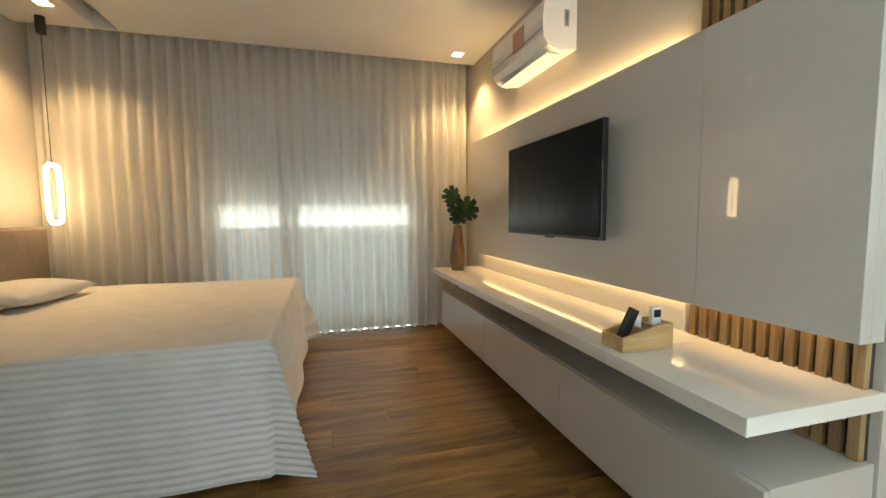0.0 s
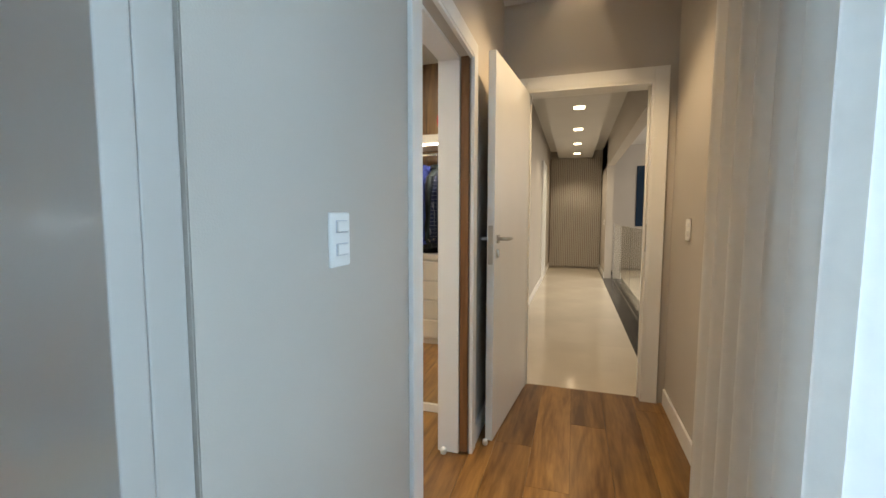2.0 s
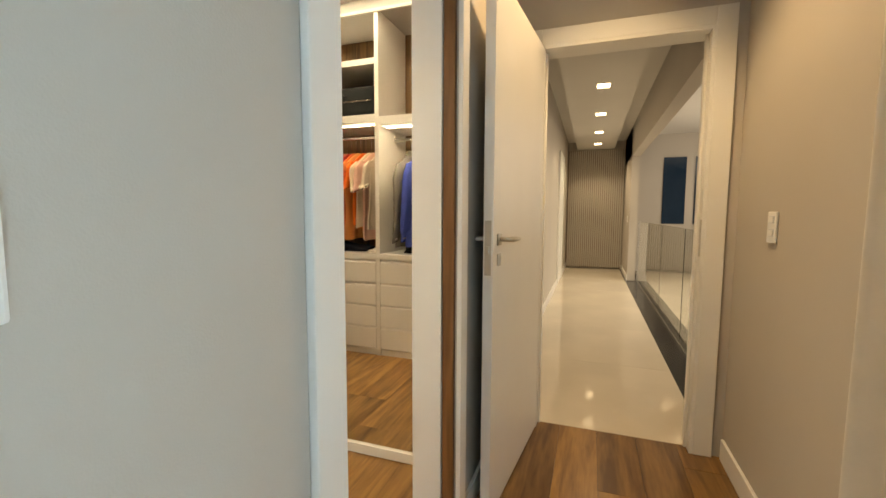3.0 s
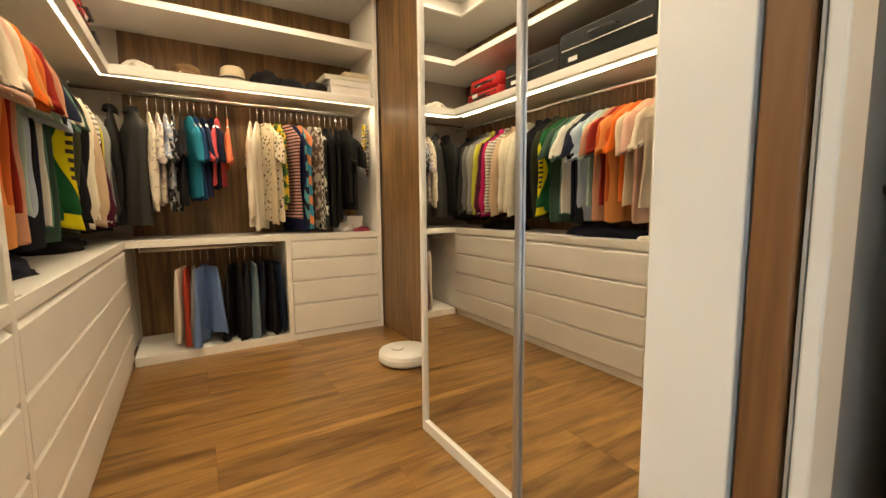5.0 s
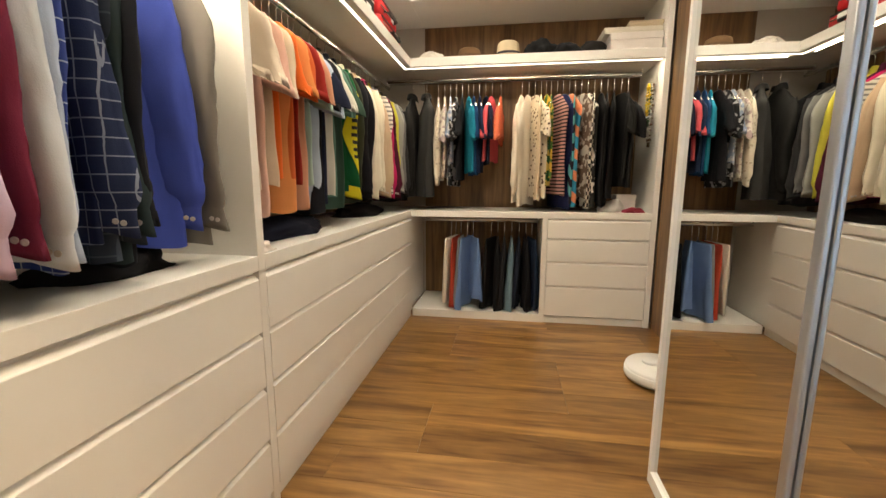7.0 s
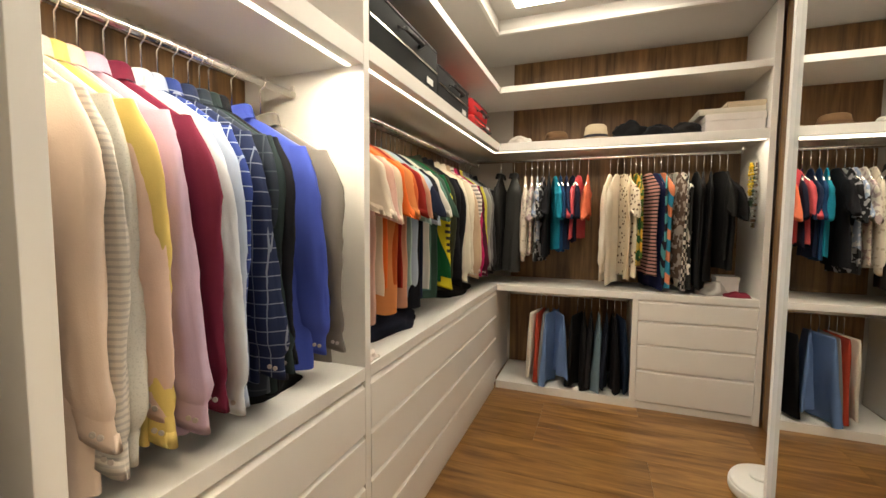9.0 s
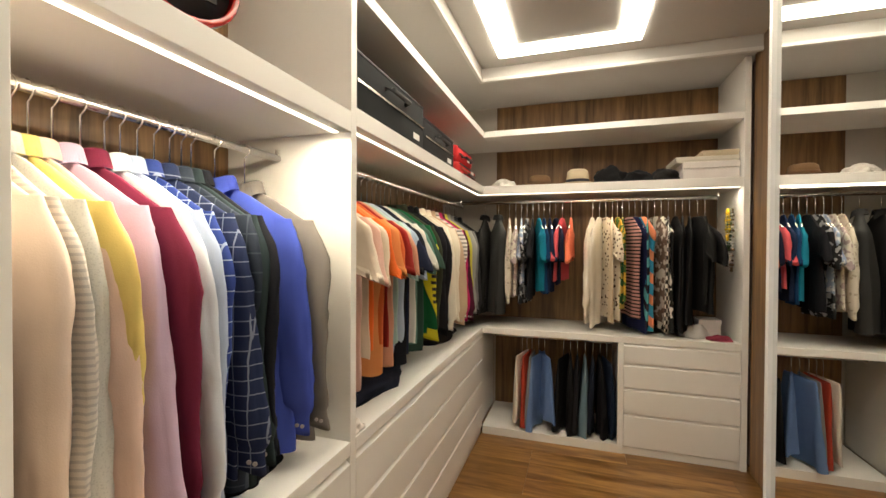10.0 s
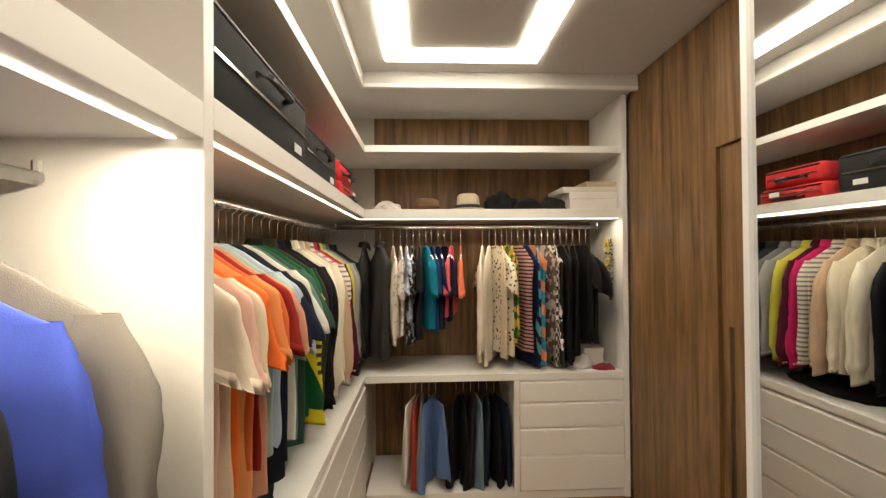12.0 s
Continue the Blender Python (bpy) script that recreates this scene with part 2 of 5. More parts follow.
def tube(bm, pts, r, n=8, squash=1.0, caps=True):
    """A tube along the points; r is a radius or one for each point."""
    rings = []
    pts = [Vector(p) for p in pts]
    for i, p in enumerate(pts):
        d = (pts[min(i + 1, len(pts) - 1)] - pts[max(i - 1, 0)]).normalized()
        a = d.cross(Vector((0, 1, 0)) if abs(d.y) < 0.9 else Vector((1, 0, 0))).normalized()
        b = d.cross(a)
        rr = r[i] if isinstance(r, (list, tuple)) else r
        rings.append([bm.verts.new(p + a * rr * math.cos(k * math.tau / n) + b * rr * squash * math.sin(k * math.tau / n)) for k in range(n)])
    for q, w in zip(rings, rings[1:]):
        for k in range(n):
            bm.faces.new((q[k], q[(k + 1) % n], w[(k + 1) % n], w[k]))
    if caps:
        bm.faces.new(rings[0][::-1])
        bm.faces.new(rings[-1])
    return bm


def lathe(bm, profile, n=24, cx=0.0, cy=0.0):
    rings = [[bm.verts.new((cx + r * math.cos(k * math.tau / n), cy + r * math.sin(k * math.tau / n), z)) for k in range(n)] for r, z in profile]
    for q, w in zip(rings, rings[1:]):
        for k in range(n):
            bm.faces.new((q[k], q[(k + 1) % n], w[(k + 1) % n], w[k]))
    bm.faces.new(rings[0][::-1])
    bm.faces.new(rings[-1])
    return bm


def mesh_of(name, bm, material, smooth=False):
    bmesh.ops.recalc_face_normals(bm, faces=bm.faces)
    me = bpy.data.meshes.new(name)
    bm.to_mesh(me)
    bm.free()
    me.materials.append(material)
    if smooth:
        me.shade_smooth()
    return me


def thing(name, loc, label, category, group="", turn=0):
    ob = new(name)
    ob.matrix_world = pose(*loc, 0, 0, turn)
    ob.empty_display_size = 0.1
    return tagged(ob, label, category, group)


def part(name, bm, material, parent, label="", smooth=False, local=False):
    """Links bm as one mesh under parent; bm is in world places unless local."""
    bpy.context.view_layer.update()
    if not local:
        bm.transform(parent.matrix_world.inverted())
    ob = new(name, mesh_of(name, bm, material, smooth))
    ob.parent = parent
    return tagged(ob, label)


def setting(name, bm, material, label, category, smooth=False):
    return tagged(new(name, mesh_of(name, bm, material, smooth)), label, category, kind="structure")


# ---------------- the large structure ----------------
X0, XTV, XE = -0.93, 2.61, 5.02          # west wall, television wall, hall-door wall
YS, YC, YN = -0.25, 0.78, 4.16           # south wall, switch wall, north wall
H = 2.54
setting("wall_west", boxes((X0 - 0.12, X0, YS - 0.2, YN + 0.2, 0, 2.75)), WALL, "warm greige painted bedroom wall behind the headboard", "wall")
setting("wall_television", boxes((XTV, XTV + 0.10, YC, YN + 0.45, 0, 2.75)), WALL, "warm greige painted wall behind the television panel", "wall")
# north wall with one window-door opening
setting("wall_north", boxes((X0, 0.24, YN, YN + 0.15, 0, 2.75), (2.08, XTV, YN, YN + 0.15, 0, 2.75), (0.24, 2.08, YN, YN + 0.15, 2.2, 2.75)), WALL, "greige painted bedroom window wall behind a curtain", "wall")
setting("wall_south", boxes((X0, 0.9, YS - 0.15, YS, 0, 2.75), (3.15, XE + 0.10, YS - 0.15, YS, 0, 2.75), (0.9, 3.15, YS - 0.15, YS, 2.3, 2.75)), WALL, "warm greige painted wall beside the hall door", "wall")
# wall between bedroom and closet, with the sliding-door opening
DL, DR, DT = 3.41, 4.11, 1.895
setting("wall_closet", boxes((XTV + 0.10, DL, YC, YC + 0.14, 0, 2.75), (DR, XE, YC, YC + 0.003, 0, 2.75), (DR, XE, YC + 0.05, YC + 0.15, 0, 2.75), (DL, DR, YC, YC + 0.14, DT, 2.75)), WALL, "grey-beige painted wall with a pocket door slot", "wall")
setting("wall_switch_end", boxes((XTV + 0.001, DL - 0.071, YC - 0.003, YC - 0.0002, 0, 2.53)), WALL, "smooth grey-beige plaster face beside the closet door", "wall")
# wall with the hall door
HL, HR, HT = 0.625, -0.125, 1.975
setting("wall_hall_door", boxes((XE, XE + 0.12, HL, YC + 0.14, 0, 2.75), (XE, XE + 0.12, YS, HR, 0, 2.75), (XE, XE + 0.12, HR, HL, HT, 2.75)), WALL, "warm greige painted wall round the hall door", "wall")
# closet shell
setting("wall_closet_north", boxes((XTV + 0.10, 5.14, 4.43, 4.55, 0, 2.85)), WALL, "closet end wall behind the shelves", "wall")
setting("wall_closet_east", boxes((5.02, 5.14, YC + 0.14, 4.43, 0, 2.85)), WALL, "closet wall behind the wood panelling", "wall")
setting("wall_closet_west", boxes((XTV + 0.101, XTV + 0.115, YC + 0.151, 4.429, 0, 2.85)), WALL, "closet wall behind the clothes rails", "wall")
# ceilings
setting("ceiling_bedroom", boxes((-0.27, XTV, YS, 3.94, H, H + 0.12), (X0, -0.42, YS, 3.94, H, H + 0.12), (-0.42, -0.27, YS, 1.2, H, H + 0.12), (-0.42, -0.27, 3.90, 3.94, H, H + 0.12), (X0, XTV, YS, YN, H + 0.20, H + 0.26)), CEIL, "white plaster ceiling with a lit recess over the bed", "ceiling")
setting("ceiling_entry", boxes((XTV, XE, 0.42, YC, 2.53, 2.65), (XTV, XE, YS, 0.20, 2.53, 2.65), (XTV, 4.2, 0.20, 0.42, 2.53, 2.65), (XTV, XE, YS, YC, 2.72, 2.80)), CEIL, "white plaster ceiling over the entry", "ceiling")
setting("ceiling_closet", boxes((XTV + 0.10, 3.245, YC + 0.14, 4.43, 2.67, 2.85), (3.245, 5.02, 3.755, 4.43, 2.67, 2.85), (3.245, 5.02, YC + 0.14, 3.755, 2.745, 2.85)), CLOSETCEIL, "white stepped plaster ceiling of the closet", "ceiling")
setting("ceiling_trim", boxes((3.225, 3.25, YC + 0.14, 3.78, 2.645, 2.67), (3.25, 5.0, 3.75, 3.78, 2.645, 2.67), bevel=0.004), CEIL, "white cornice strip along the ceiling step", "trim")
# hall
setting("wall_hall_left", boxes((XE + 0.12, 12.1, 0.86, 0.98, 0, 2.75)), WALL, "pale painted hall wall", "wall")
setting("wall_hall_right", boxes((XE + 0.12, 5.6, -0.37, -0.25, 0, 2.75), (10.55, 12.1, -0.37, -0.25, 0, 2.75), (XE + 0.12, 12.1, -0.37, -0.25, 2.1, 2.75)), WALL, "painted hall wall open to the stairwell", "wall")
setting("wall_stairwell", boxes((5.5, 12.1, -3.2, -3.08, -0.1, 2.75), (5.38, 5.5, -3.2, -0.37, -0.1, 2.75), (12.1, 12.22, -3.2, 1.0, -0.1, 2.75)), WALL, "light walls of the open stairwell beyond the hall", "wall")
setting("ceiling_hall", boxes((XE + 0.12, 12.1, -0.25, 0.86, 2.62, 2.7), (XE + 0.12, 12.1, -0.04, 0.68, 2.46, 2.615), (5.5, 12.1, -3.1, -0.37, 2.7, 2.8)), CEIL, "white dropped plaster ceiling of the hall", "ceiling")
setting("floor_hall", boxes((XE + 0.06, 12.1, -0.215, 0.86, -0.12, -0.012), (5.5, 12.1, -3.1, -0.42, -0.12, -0.03)), DARKGAP, "hall floor bed under polished porcelain tiles", "floor")
setting("floor_border_granite", boxes((XE + 0.12, 12.1, -0.42, -0.217, -0.12, 0.0)), GRANITE, "black polished granite strip along the stairwell", "floor")
setting("floor_bedroom", boxes((X0, XE + 0.055, YS - 0.2, YN, -0.12, -0.006), (XTV, 5.02, YC, 4.45, -0.12, -0.0061)), DARKGAP, "screed under the wooden plank floor", "floor")

# ---------------- doors, trims, windows ----------------
d1 = thing("door_1", (DR, YC + 0.07, 0), "white-framed closet doorway with a dark wood pocket door slid open", "door")
d1["kind"] = "structure"
part("casing", boxes((DL - 0.07, DL, YC - 0.018, YC - 0.001, 0, DT + 0.07), (DR, DR + 0.07, YC - 0.018, YC - 0.001, 0, DT + 0.07), (DL, DR, YC - 0.018, YC - 0.001, DT, DT + 0.07), bevel=0.003), TRIM, d1)
part("jamb", boxes((DL - 0.001, DL + 0.018, YC - 0.016, YC + 0.15, 0, DT), (DR - 0.012, DR + 0.001, YC + 0.050, YC + 0.155, 0, DT), (DL + 0.018, DR - 0.012, YC - 0.016, YC + 0.002, DT - 0.014, DT + 0.001), (DL + 0.018, DR - 0.012, YC + 0.050, YC + 0.15, DT - 0.014, DT + 0.001), bevel=0.002), TRIM, d1)
part("door_leaf", boxes((DR - 0.008, DR + 0.70, YC + 0.006, YC + 0.046, 0.01, DT + 0.02), bevel=0.003), DOOREDGE, d1, "dark brown wood leaf edge")
part("floor_guide", lathe(bmesh.new(), ((0.014, 0.0), (0.016, 0.01), (0.016, 0.022), (0.01, 0.03)), 12, DR - 0.03, YC + 0.12), PLASTIC, d1, "small white floor guide", True)

d2 = thing("door_2", (XE, HL, 0), "white hall door standing wide open with a steel lever handle", "door")
d2["kind"] = "structure"
part("casing", boxes((XE - 0.018, XE - 0.001, HL, HL + 0.08, 0, HT + 0.08), (XE - 0.018, XE - 0.001, HR - 0.08, HR, 0, HT + 0.08), (XE - 0.018, XE - 0.001, HR, HL, HT, HT + 0.08), bevel=0.003), TRIM, d2)
part("jamb", boxes((XE - 0.016, XE + 0.135, HL - 0.015, HL + 0.001, 0, HT), (XE - 0.016, XE + 0.135, HR - 0.001, HR + 0.015, 0, HT), (XE - 0.016, XE + 0.135, HR + 0.015, HL - 0.015, HT - 0.015, HT + 0.001), (XE + 0.04, XE + 0.055, HL - 0.027, HL - 0.015, 0, HT - 0.015), (XE + 0.04, XE + 0.055, HR + 0.015, HR + 0.027, 0, HT - 0.015), bevel=0.002), TRIM, d2)
part("strike_plate", boxes((XE - 0.017, XE + 0.01, HR + 0.0155, HR + 0.0175, 0.95, 1.12)), STEEL, d2, "steel strike plate in the jamb")
LEAF_M = pose(5.008, 0.612, 0, 0, 0, 174.2)          # hinge side; the leaf's local x runs along its width
leaf = part("door_leaf", box(bmesh.new(), 0.0, 0.765, -0.0375, 0.0, 0.008, 1.965, 0.002), TRIM, d2, "white lacquered flush leaf", local=True)
leaf.matrix_parent_inverse = d2.matrix_world.inverted()
leaf.matrix_basis = LEAF_M
part("lock_plate", box(bmesh.new(), 0.7645, 0.767, -0.031, -0.007, 0.925, 1.12), STEEL, leaf, "brushed steel lock plate", local=True)
part("latch", box(bmesh.new(), 0.766, 0.776, -0.026, -0.012, 1.0, 1.03, 0.002), STEEL, leaf, "latch bolt", local=True)


def lever(side):
    bm = bmesh.new()
    y = 0.0 if side > 0 else -0.0375
    box(bm, 0.685, 0.727, min(y, y + side * 0.008), max(y, y + side * 0.008), 1.03, 1.072, 0.002)
    tube(bm, [(0.706, y, 1.052), (0.706, y + side * 0.045, 1.052), (0.69, y + side * 0.052, 1.052), (0.62, y + side * 0.050, 1.050), (0.575, y + side * 0.047, 1.049)], [0.009, 0.009, 0.010, 0.008, 0.004], 10)
    part("handle", bm, STEEL, leaf, "brushed steel lever handle", True, True)
    bm = bmesh.new()
    box(bm, 0.690, 0.722, min(y, y + side * 0.007), max(y, y + side * 0.007), 0.955, 1.0, 0.002)
    box(bm, 0.702, 0.710, min(y, y + side * 0.010), max(y, y + side * 0.010), 0.965, 0.99, 0.001)
    part("keyhole_plate", bm, STEEL, leaf, "steel keyhole plate", False, True)


lever(1)
lever(-1)
part("door_stop", lathe(bmesh.new(), ((0.012, 0.0), (0.014, 0.01), (0.013, 0.025), (0.006, 0.03)), 12, 4.22, 0.72), PLASTIC, d2, "white floor stop", True)


def baseboard(rows):
    setting("baseboard", boxes(*rows, bevel=0.002), TRIM, "low white wooden skirting board", "baseboard")


baseboard([(XTV + 0.005, DL - 0.072, YC - 0.014, YC - 0.0005, 0, 0.10)])
baseboard([(DR + 0.072, XE - 0.02, YC - 0.014, YC - 0.0005, 0, 0.10)])
baseboard([(3.2, XE - 0.02, YS + 0.0005, YS + 0.014, 0, 0.10)])
baseboard([(X0 + 0.0005, X0 + 0.014, YS + 0.02, 1.8, 0, 0.10)])
baseboard([(XE + 0.14, 12.08, 0.846, 0.8595, 0, 0.10)])
baseboard([(10.55, 12.08, -0.2495, -0.236, 0, 0.10)])

w1 = thing("window_1", (1.15, YN + 0.1, 0), "white window door with its roller shutter half down", "window")
w1["kind"] = "structure"
part("window_frame", boxes((0.24, 0.29, YN + 0.05, YN + 0.11, 0, 2.2), (2.03, 2.08, YN + 0.05, YN + 0.11, 0, 2.2), (0.79, 0.96, YN + 0.05, YN + 0.11, 0.05, 2.15), (0.29, 2.03, YN + 0.05, YN + 0.11, 2.15, 2.2), (0.29, 2.03, YN + 0.05, YN + 0.11, 0, 0.05), bevel=0.003), TRIM, w1)
for a, b in ((0.29, 0.79), (0.96, 2.03)):
    p_ = part("pane", boxes((a, b, YN + 0.075, YN + 0.081, 1.02, 2.15)), GLASS, w1)
    p_.visible_shadow = False
    part("pane", boxes((a, b, YN + 0.075, YN + 0.081, 0.05, 1.015)), FROST, w1, "frosted lower pane")
    bm = bmesh.new()
    z = 1.22
    while z < 2.15:
        box(bm, a, b, YN + 0.115, YN + 0.125, z, z + 0.047, 0.003)
        z += 0.05
    part("shutter", bm, ALU, w1, "grey roller shutter slats")
tagged(new("backdrop", mesh_of("backdrop", boxes((-1.5, 4.5, YN + 1.0, YN + 1.02, -0.3, 2.6)), emit("daylight_haze", (0.70, 0.86, 1.0), 3.2))), "bright overcast daylight outside the window", "backdrop", kind="structure")
w2 = thing("window_2", (2.3, YS - 0.1, 0), "wide white window behind the sheer curtain", "window")
w2["kind"] = "structure"
part("window_frame", boxes((0.9, 0.95, YS - 0.11, YS - 0.05, 0, 2.3), (3.10, 3.15, YS - 0.11, YS - 0.05, 0, 2.3), (2.29, 2.36, YS - 0.11, YS - 0.05, 0.05, 2.25), (0.95, 3.10, YS - 0.11, YS - 0.05, 2.25, 2.3), (0.95, 3.10, YS - 0.11, YS - 0.05, 0, 0.05), bevel=0.003), TRIM, w2)
for a, b in ((0.95, 2.29), (2.36, 3.10)):
    p_ = part("pane", boxes((a, b, YS - 0.083, YS - 0.077, 0.05, 2.25)), GLASS, w2)
    p_.visible_shadow = False
tagged(new("backdrop", mesh_of("backdrop", boxes((-0.5, 5.2, YS - 1.1, YS - 1.08, -0.3, 2.8)), DAYLIGHT)), "bright overcast daylight outside the window", "backdrop", kind="structure")


def curtain(name, x0, x1, y, z0, z1, pitch, amp, label, seed):
    rnd = random.Random(seed)
    n = int((x1 - x0) / pitch * 10)
    rows_z = [z0 + (z1 - z0) * k / 9 for k in range(10)]
    ph = [rnd.uniform(-0.25, 0.25) for _ in range(n // 10 + 3)]
    bm = bmesh.new()
    grid = []
    for k, z in enumerate(rows_z):
        s = 1 - k / 9
        row = []
        for i in range(n + 1):
            x = x0 + (x1 - x0) * i / n
            w = i / 10
            j = int(w)
            p = ph[j] * (1 - (w - j)) + ph[j + 1] * (w - j)
            a = amp * (0.75 + 0.35 * s + 0.35 * ph[j] * s)
            row.append(bm.verts.new((x + 0.006 * s * math.sin(3 * x), y + a * math.sin(math.tau * w + p), z - (0.006 * math.cos(math.tau * w) if k == 0 else 0))))
        grid.append(row)
    for q, w in zip(grid, grid[1:]):
        for i in range(n):
            bm.faces.new((q[i], q[i + 1], w[i + 1], w[i]))
    root = thing(name, ((x0 + x1) / 2, y, z0), label, "curtain")
    part("drape", bm, CURTAIN, root, "", True)
    part("rail", boxes((x0, x1, y - 0.012, y + 0.012, z1, z1 + 0.025), bevel=0.003), TRIM, root, "slim white curtain rail")
    return root


curtain("curtain", X0 + 0.03, XTV - 0.03, 4.03, 0.03, 2.66, 0.105, 0.046, "floor-length pale sheer curtain in even wave folds", 3)
curtain("curtain", X0 + 0.3, 3.84, YS + 0.12, 0.03, 2.50, 0.115, 0.036, "floor-length pale sheer curtain before the south window", 5)

# ---------------- bedroom: television wall ----------------
panel = thing("media_wall_cladding", (XTV, 2.17, 0.775), "glossy greige lacquer wall panel behind the television", "wall panel")
part("board", boxes((2.485, 2.525, 0.785, 1.282, 0.775, 1.765), bevel=0.002), GLOSS, panel)
part("board", boxes((2.485, 2.525, 1.284, 3.70, 0.775, 1.765), bevel=0.002), GLOSS, panel)
part("end_cheek", boxes((2.526, 2.5785, 0.785, 0.80, 0.775, 1.765), bevel=0.002), GLOSS, panel)
part("backing", boxes((2.526, 2.579, 1.5, 3.4, 0.95, 1.60)), WHITE, panel)
slatw = thing("slatted_cladding", (XTV, 1.1, 0.42), "strip of vertical oak-coloured slats on the wall", "wall cladding")
part("backing", boxes((2.568, 2.579, 0.802, 1.37, 0.42, 2.53)), DARKGAP, slatw)
_y = 0.803
while _y < 1.34:
    part("slat", boxes((2.545, 2.5675, _y, _y + 0.027, 0.42, 2.53)), SLATWOOD, slatw)
    _y += 0.044
shelf = thing("media_shelf", (2.30, 2.1, 0.6), "long glossy cream floating shelf under the television", "shelf")
part("slab", boxes((2.10, 2.579, 0.772, 1.282, 0.595, 0.642), bevel=0.002), SHELFGLOSS, shelf)
part("slab", boxes((2.10, 2.579, 1.284, 3.70, 0.595, 0.642), bevel=0.002), SHELFGLOSS, shelf)
part("backsplash", boxes((2.55, 2.578, 1.385, 3.70, 0.643, 0.90)), SHELFGLOSS, shelf)
unit = thing("media_cabinet", (2.35, 2.1, 0.12), "glossy greige lacquer drawer cabinet floating over the floor", "cabinet")
part("body", boxes((2.205, 2.579, 0.785, 3.70, 0.125, 0.44), bevel=0.002), GLOSS, unit)
for _a, _b in ((0.785, 1.70), (1.704, 2.65), (2.654, 3.70)):
    part("drawer_front", boxes((2.184, 2.203, _a, _b, 0.122, 0.437), bevel=0.002), GLOSS, unit)
tv = thing("television", (2.40, 2.17, 1.0), "slim black flat-screen television mounted on the panel", "television")
part("casing", boxes((2.395, 2.425, 1.715, 2.72, 0.992, 1.553), bevel=0.004), BLACK, tv)
part("screen", boxes((2.391, 2.3945, 1.723, 2.712, 1.006, 1.545)), BLACKGLASS, tv, "dark switched-off screen")
part("wall_mount", boxes((2.425, 2.4845, 1.95, 2.40, 1.13, 1.43)), BLACK, tv)
part("foot_bar", boxes((2.393, 2.41, 2.14, 2.22, 0.985, 0.995)), BLACK, tv)

ac = thing("air_conditioner", (XTV, 2.54, 2.05), "white split air conditioner high on the wall", "air conditioner")
bm = bmesh.new()
prof = [(2.579, 2.05), (2.47, 2.035), (2.40, 2.06), (2.372, 2.10), (2.365, 2.20), (2.375, 2.30), (2.41, 2.335), (2.579, 2.335)]
va = [bm.verts.new((x, 2.22, z)) for x, z in prof]
vb = [bm.verts.new((x, 2.95, z)) for x, z in prof]
for k in range(len(prof)):
    j = (k + 1) % len(prof)
    bm.faces.new((va[k], va[j], vb[j], vb[k]))
bm.faces.new(va)
bm.faces.new(vb[::-1])
part("body", bm, PLASTIC, ac)
part("air_flap", boxes((2.41, 2.50, 2.26, 2.91, 2.028, 2.036), bevel=0.002), PLASTIC, ac, "closed white air flap")
part("label", boxes((2.3625, 2.366, 2.45, 2.60, 2.14, 2.26)), mat("label_red", (0.55, 0.28, 0.22), 0.5), ac, "reddish energy label")
part("display", boxes((2.50, 2.53, 2.2175, 2.2195, 2.17, 2.26)), ALU, ac, "grey end vent")
part("front_seam", boxes((2.361, 2.3655, 2.23, 2.94, 2.148, 2.151)), ALU, ac)

for _x, _y2, _z in ((2.38, 3.70, 2.54), (-0.55, 3.55, 2.54)):
    dl = thing("downlight", (_x, _y2, _z), "small square recessed ceiling lamp, lit", "ceiling lamp", "bedroom downlights")
    part("frame", boxes((_x - 0.055, _x + 0.055, _y2 - 0.055, _y2 + 0.055, _z - 0.006, _z - 0.001), bevel=0.002), TRIM, dl)
    part("lens", boxes((_x - 0.04, _x + 0.04, _y2 - 0.04, _y2 + 0.04, _z - 0.009, _z - 0.0065)), LEDWARM, dl, "glowing lens")
for _x in (7.5, 8.8, 10.1, 11.3):
    dl = thing("downlight", (_x, 0.29, 2.46), "small square recessed ceiling lamp, lit", "ceiling lamp", "hall downlights")
    part("frame", boxes((_x - 0.085, _x + 0.085, 0.29 - 0.075, 0.29 + 0.075, 2.452, 2.4595), bevel=0.002), TRIM, dl)
    part("lens", boxes((_x - 0.07, _x + 0.07, 0.29 - 0.06, 0.29 + 0.06, 2.448, 2.4515)), LEDWARM, dl, "glowing lens")
dl = thing("ceiling_box_lamp", (4.62, 0.45, 2.72), "recessed lit slot in the entry ceiling", "ceiling lamp")
part("lens", boxes((4.25, 4.98, 0.24, 0.28, 2.70, 2.7195)), LEDWARM, dl)

# television-shelf objects
vase = thing("vase", (2.27, 3.48, 0.643), "tapered turned wooden vase on the floating shelf", "vase")
bm = lathe(bmesh.new(), ((0.052, 0.0), (0.058, 0.02), (0.066, 0.09), (0.063, 0.17), (0.052, 0.25), (0.041, 0.32), (0.036, 0.375), (0.037, 0.385), (0.030, 0.385), (0.029, 0.34)), 8)
part("body", bm, VASEWOOD, vase, local=True)
plant = thing("monstera_stems", (2.27, 3.48, 1.0), "glossy green monstera leaves standing in the vase", "plant")


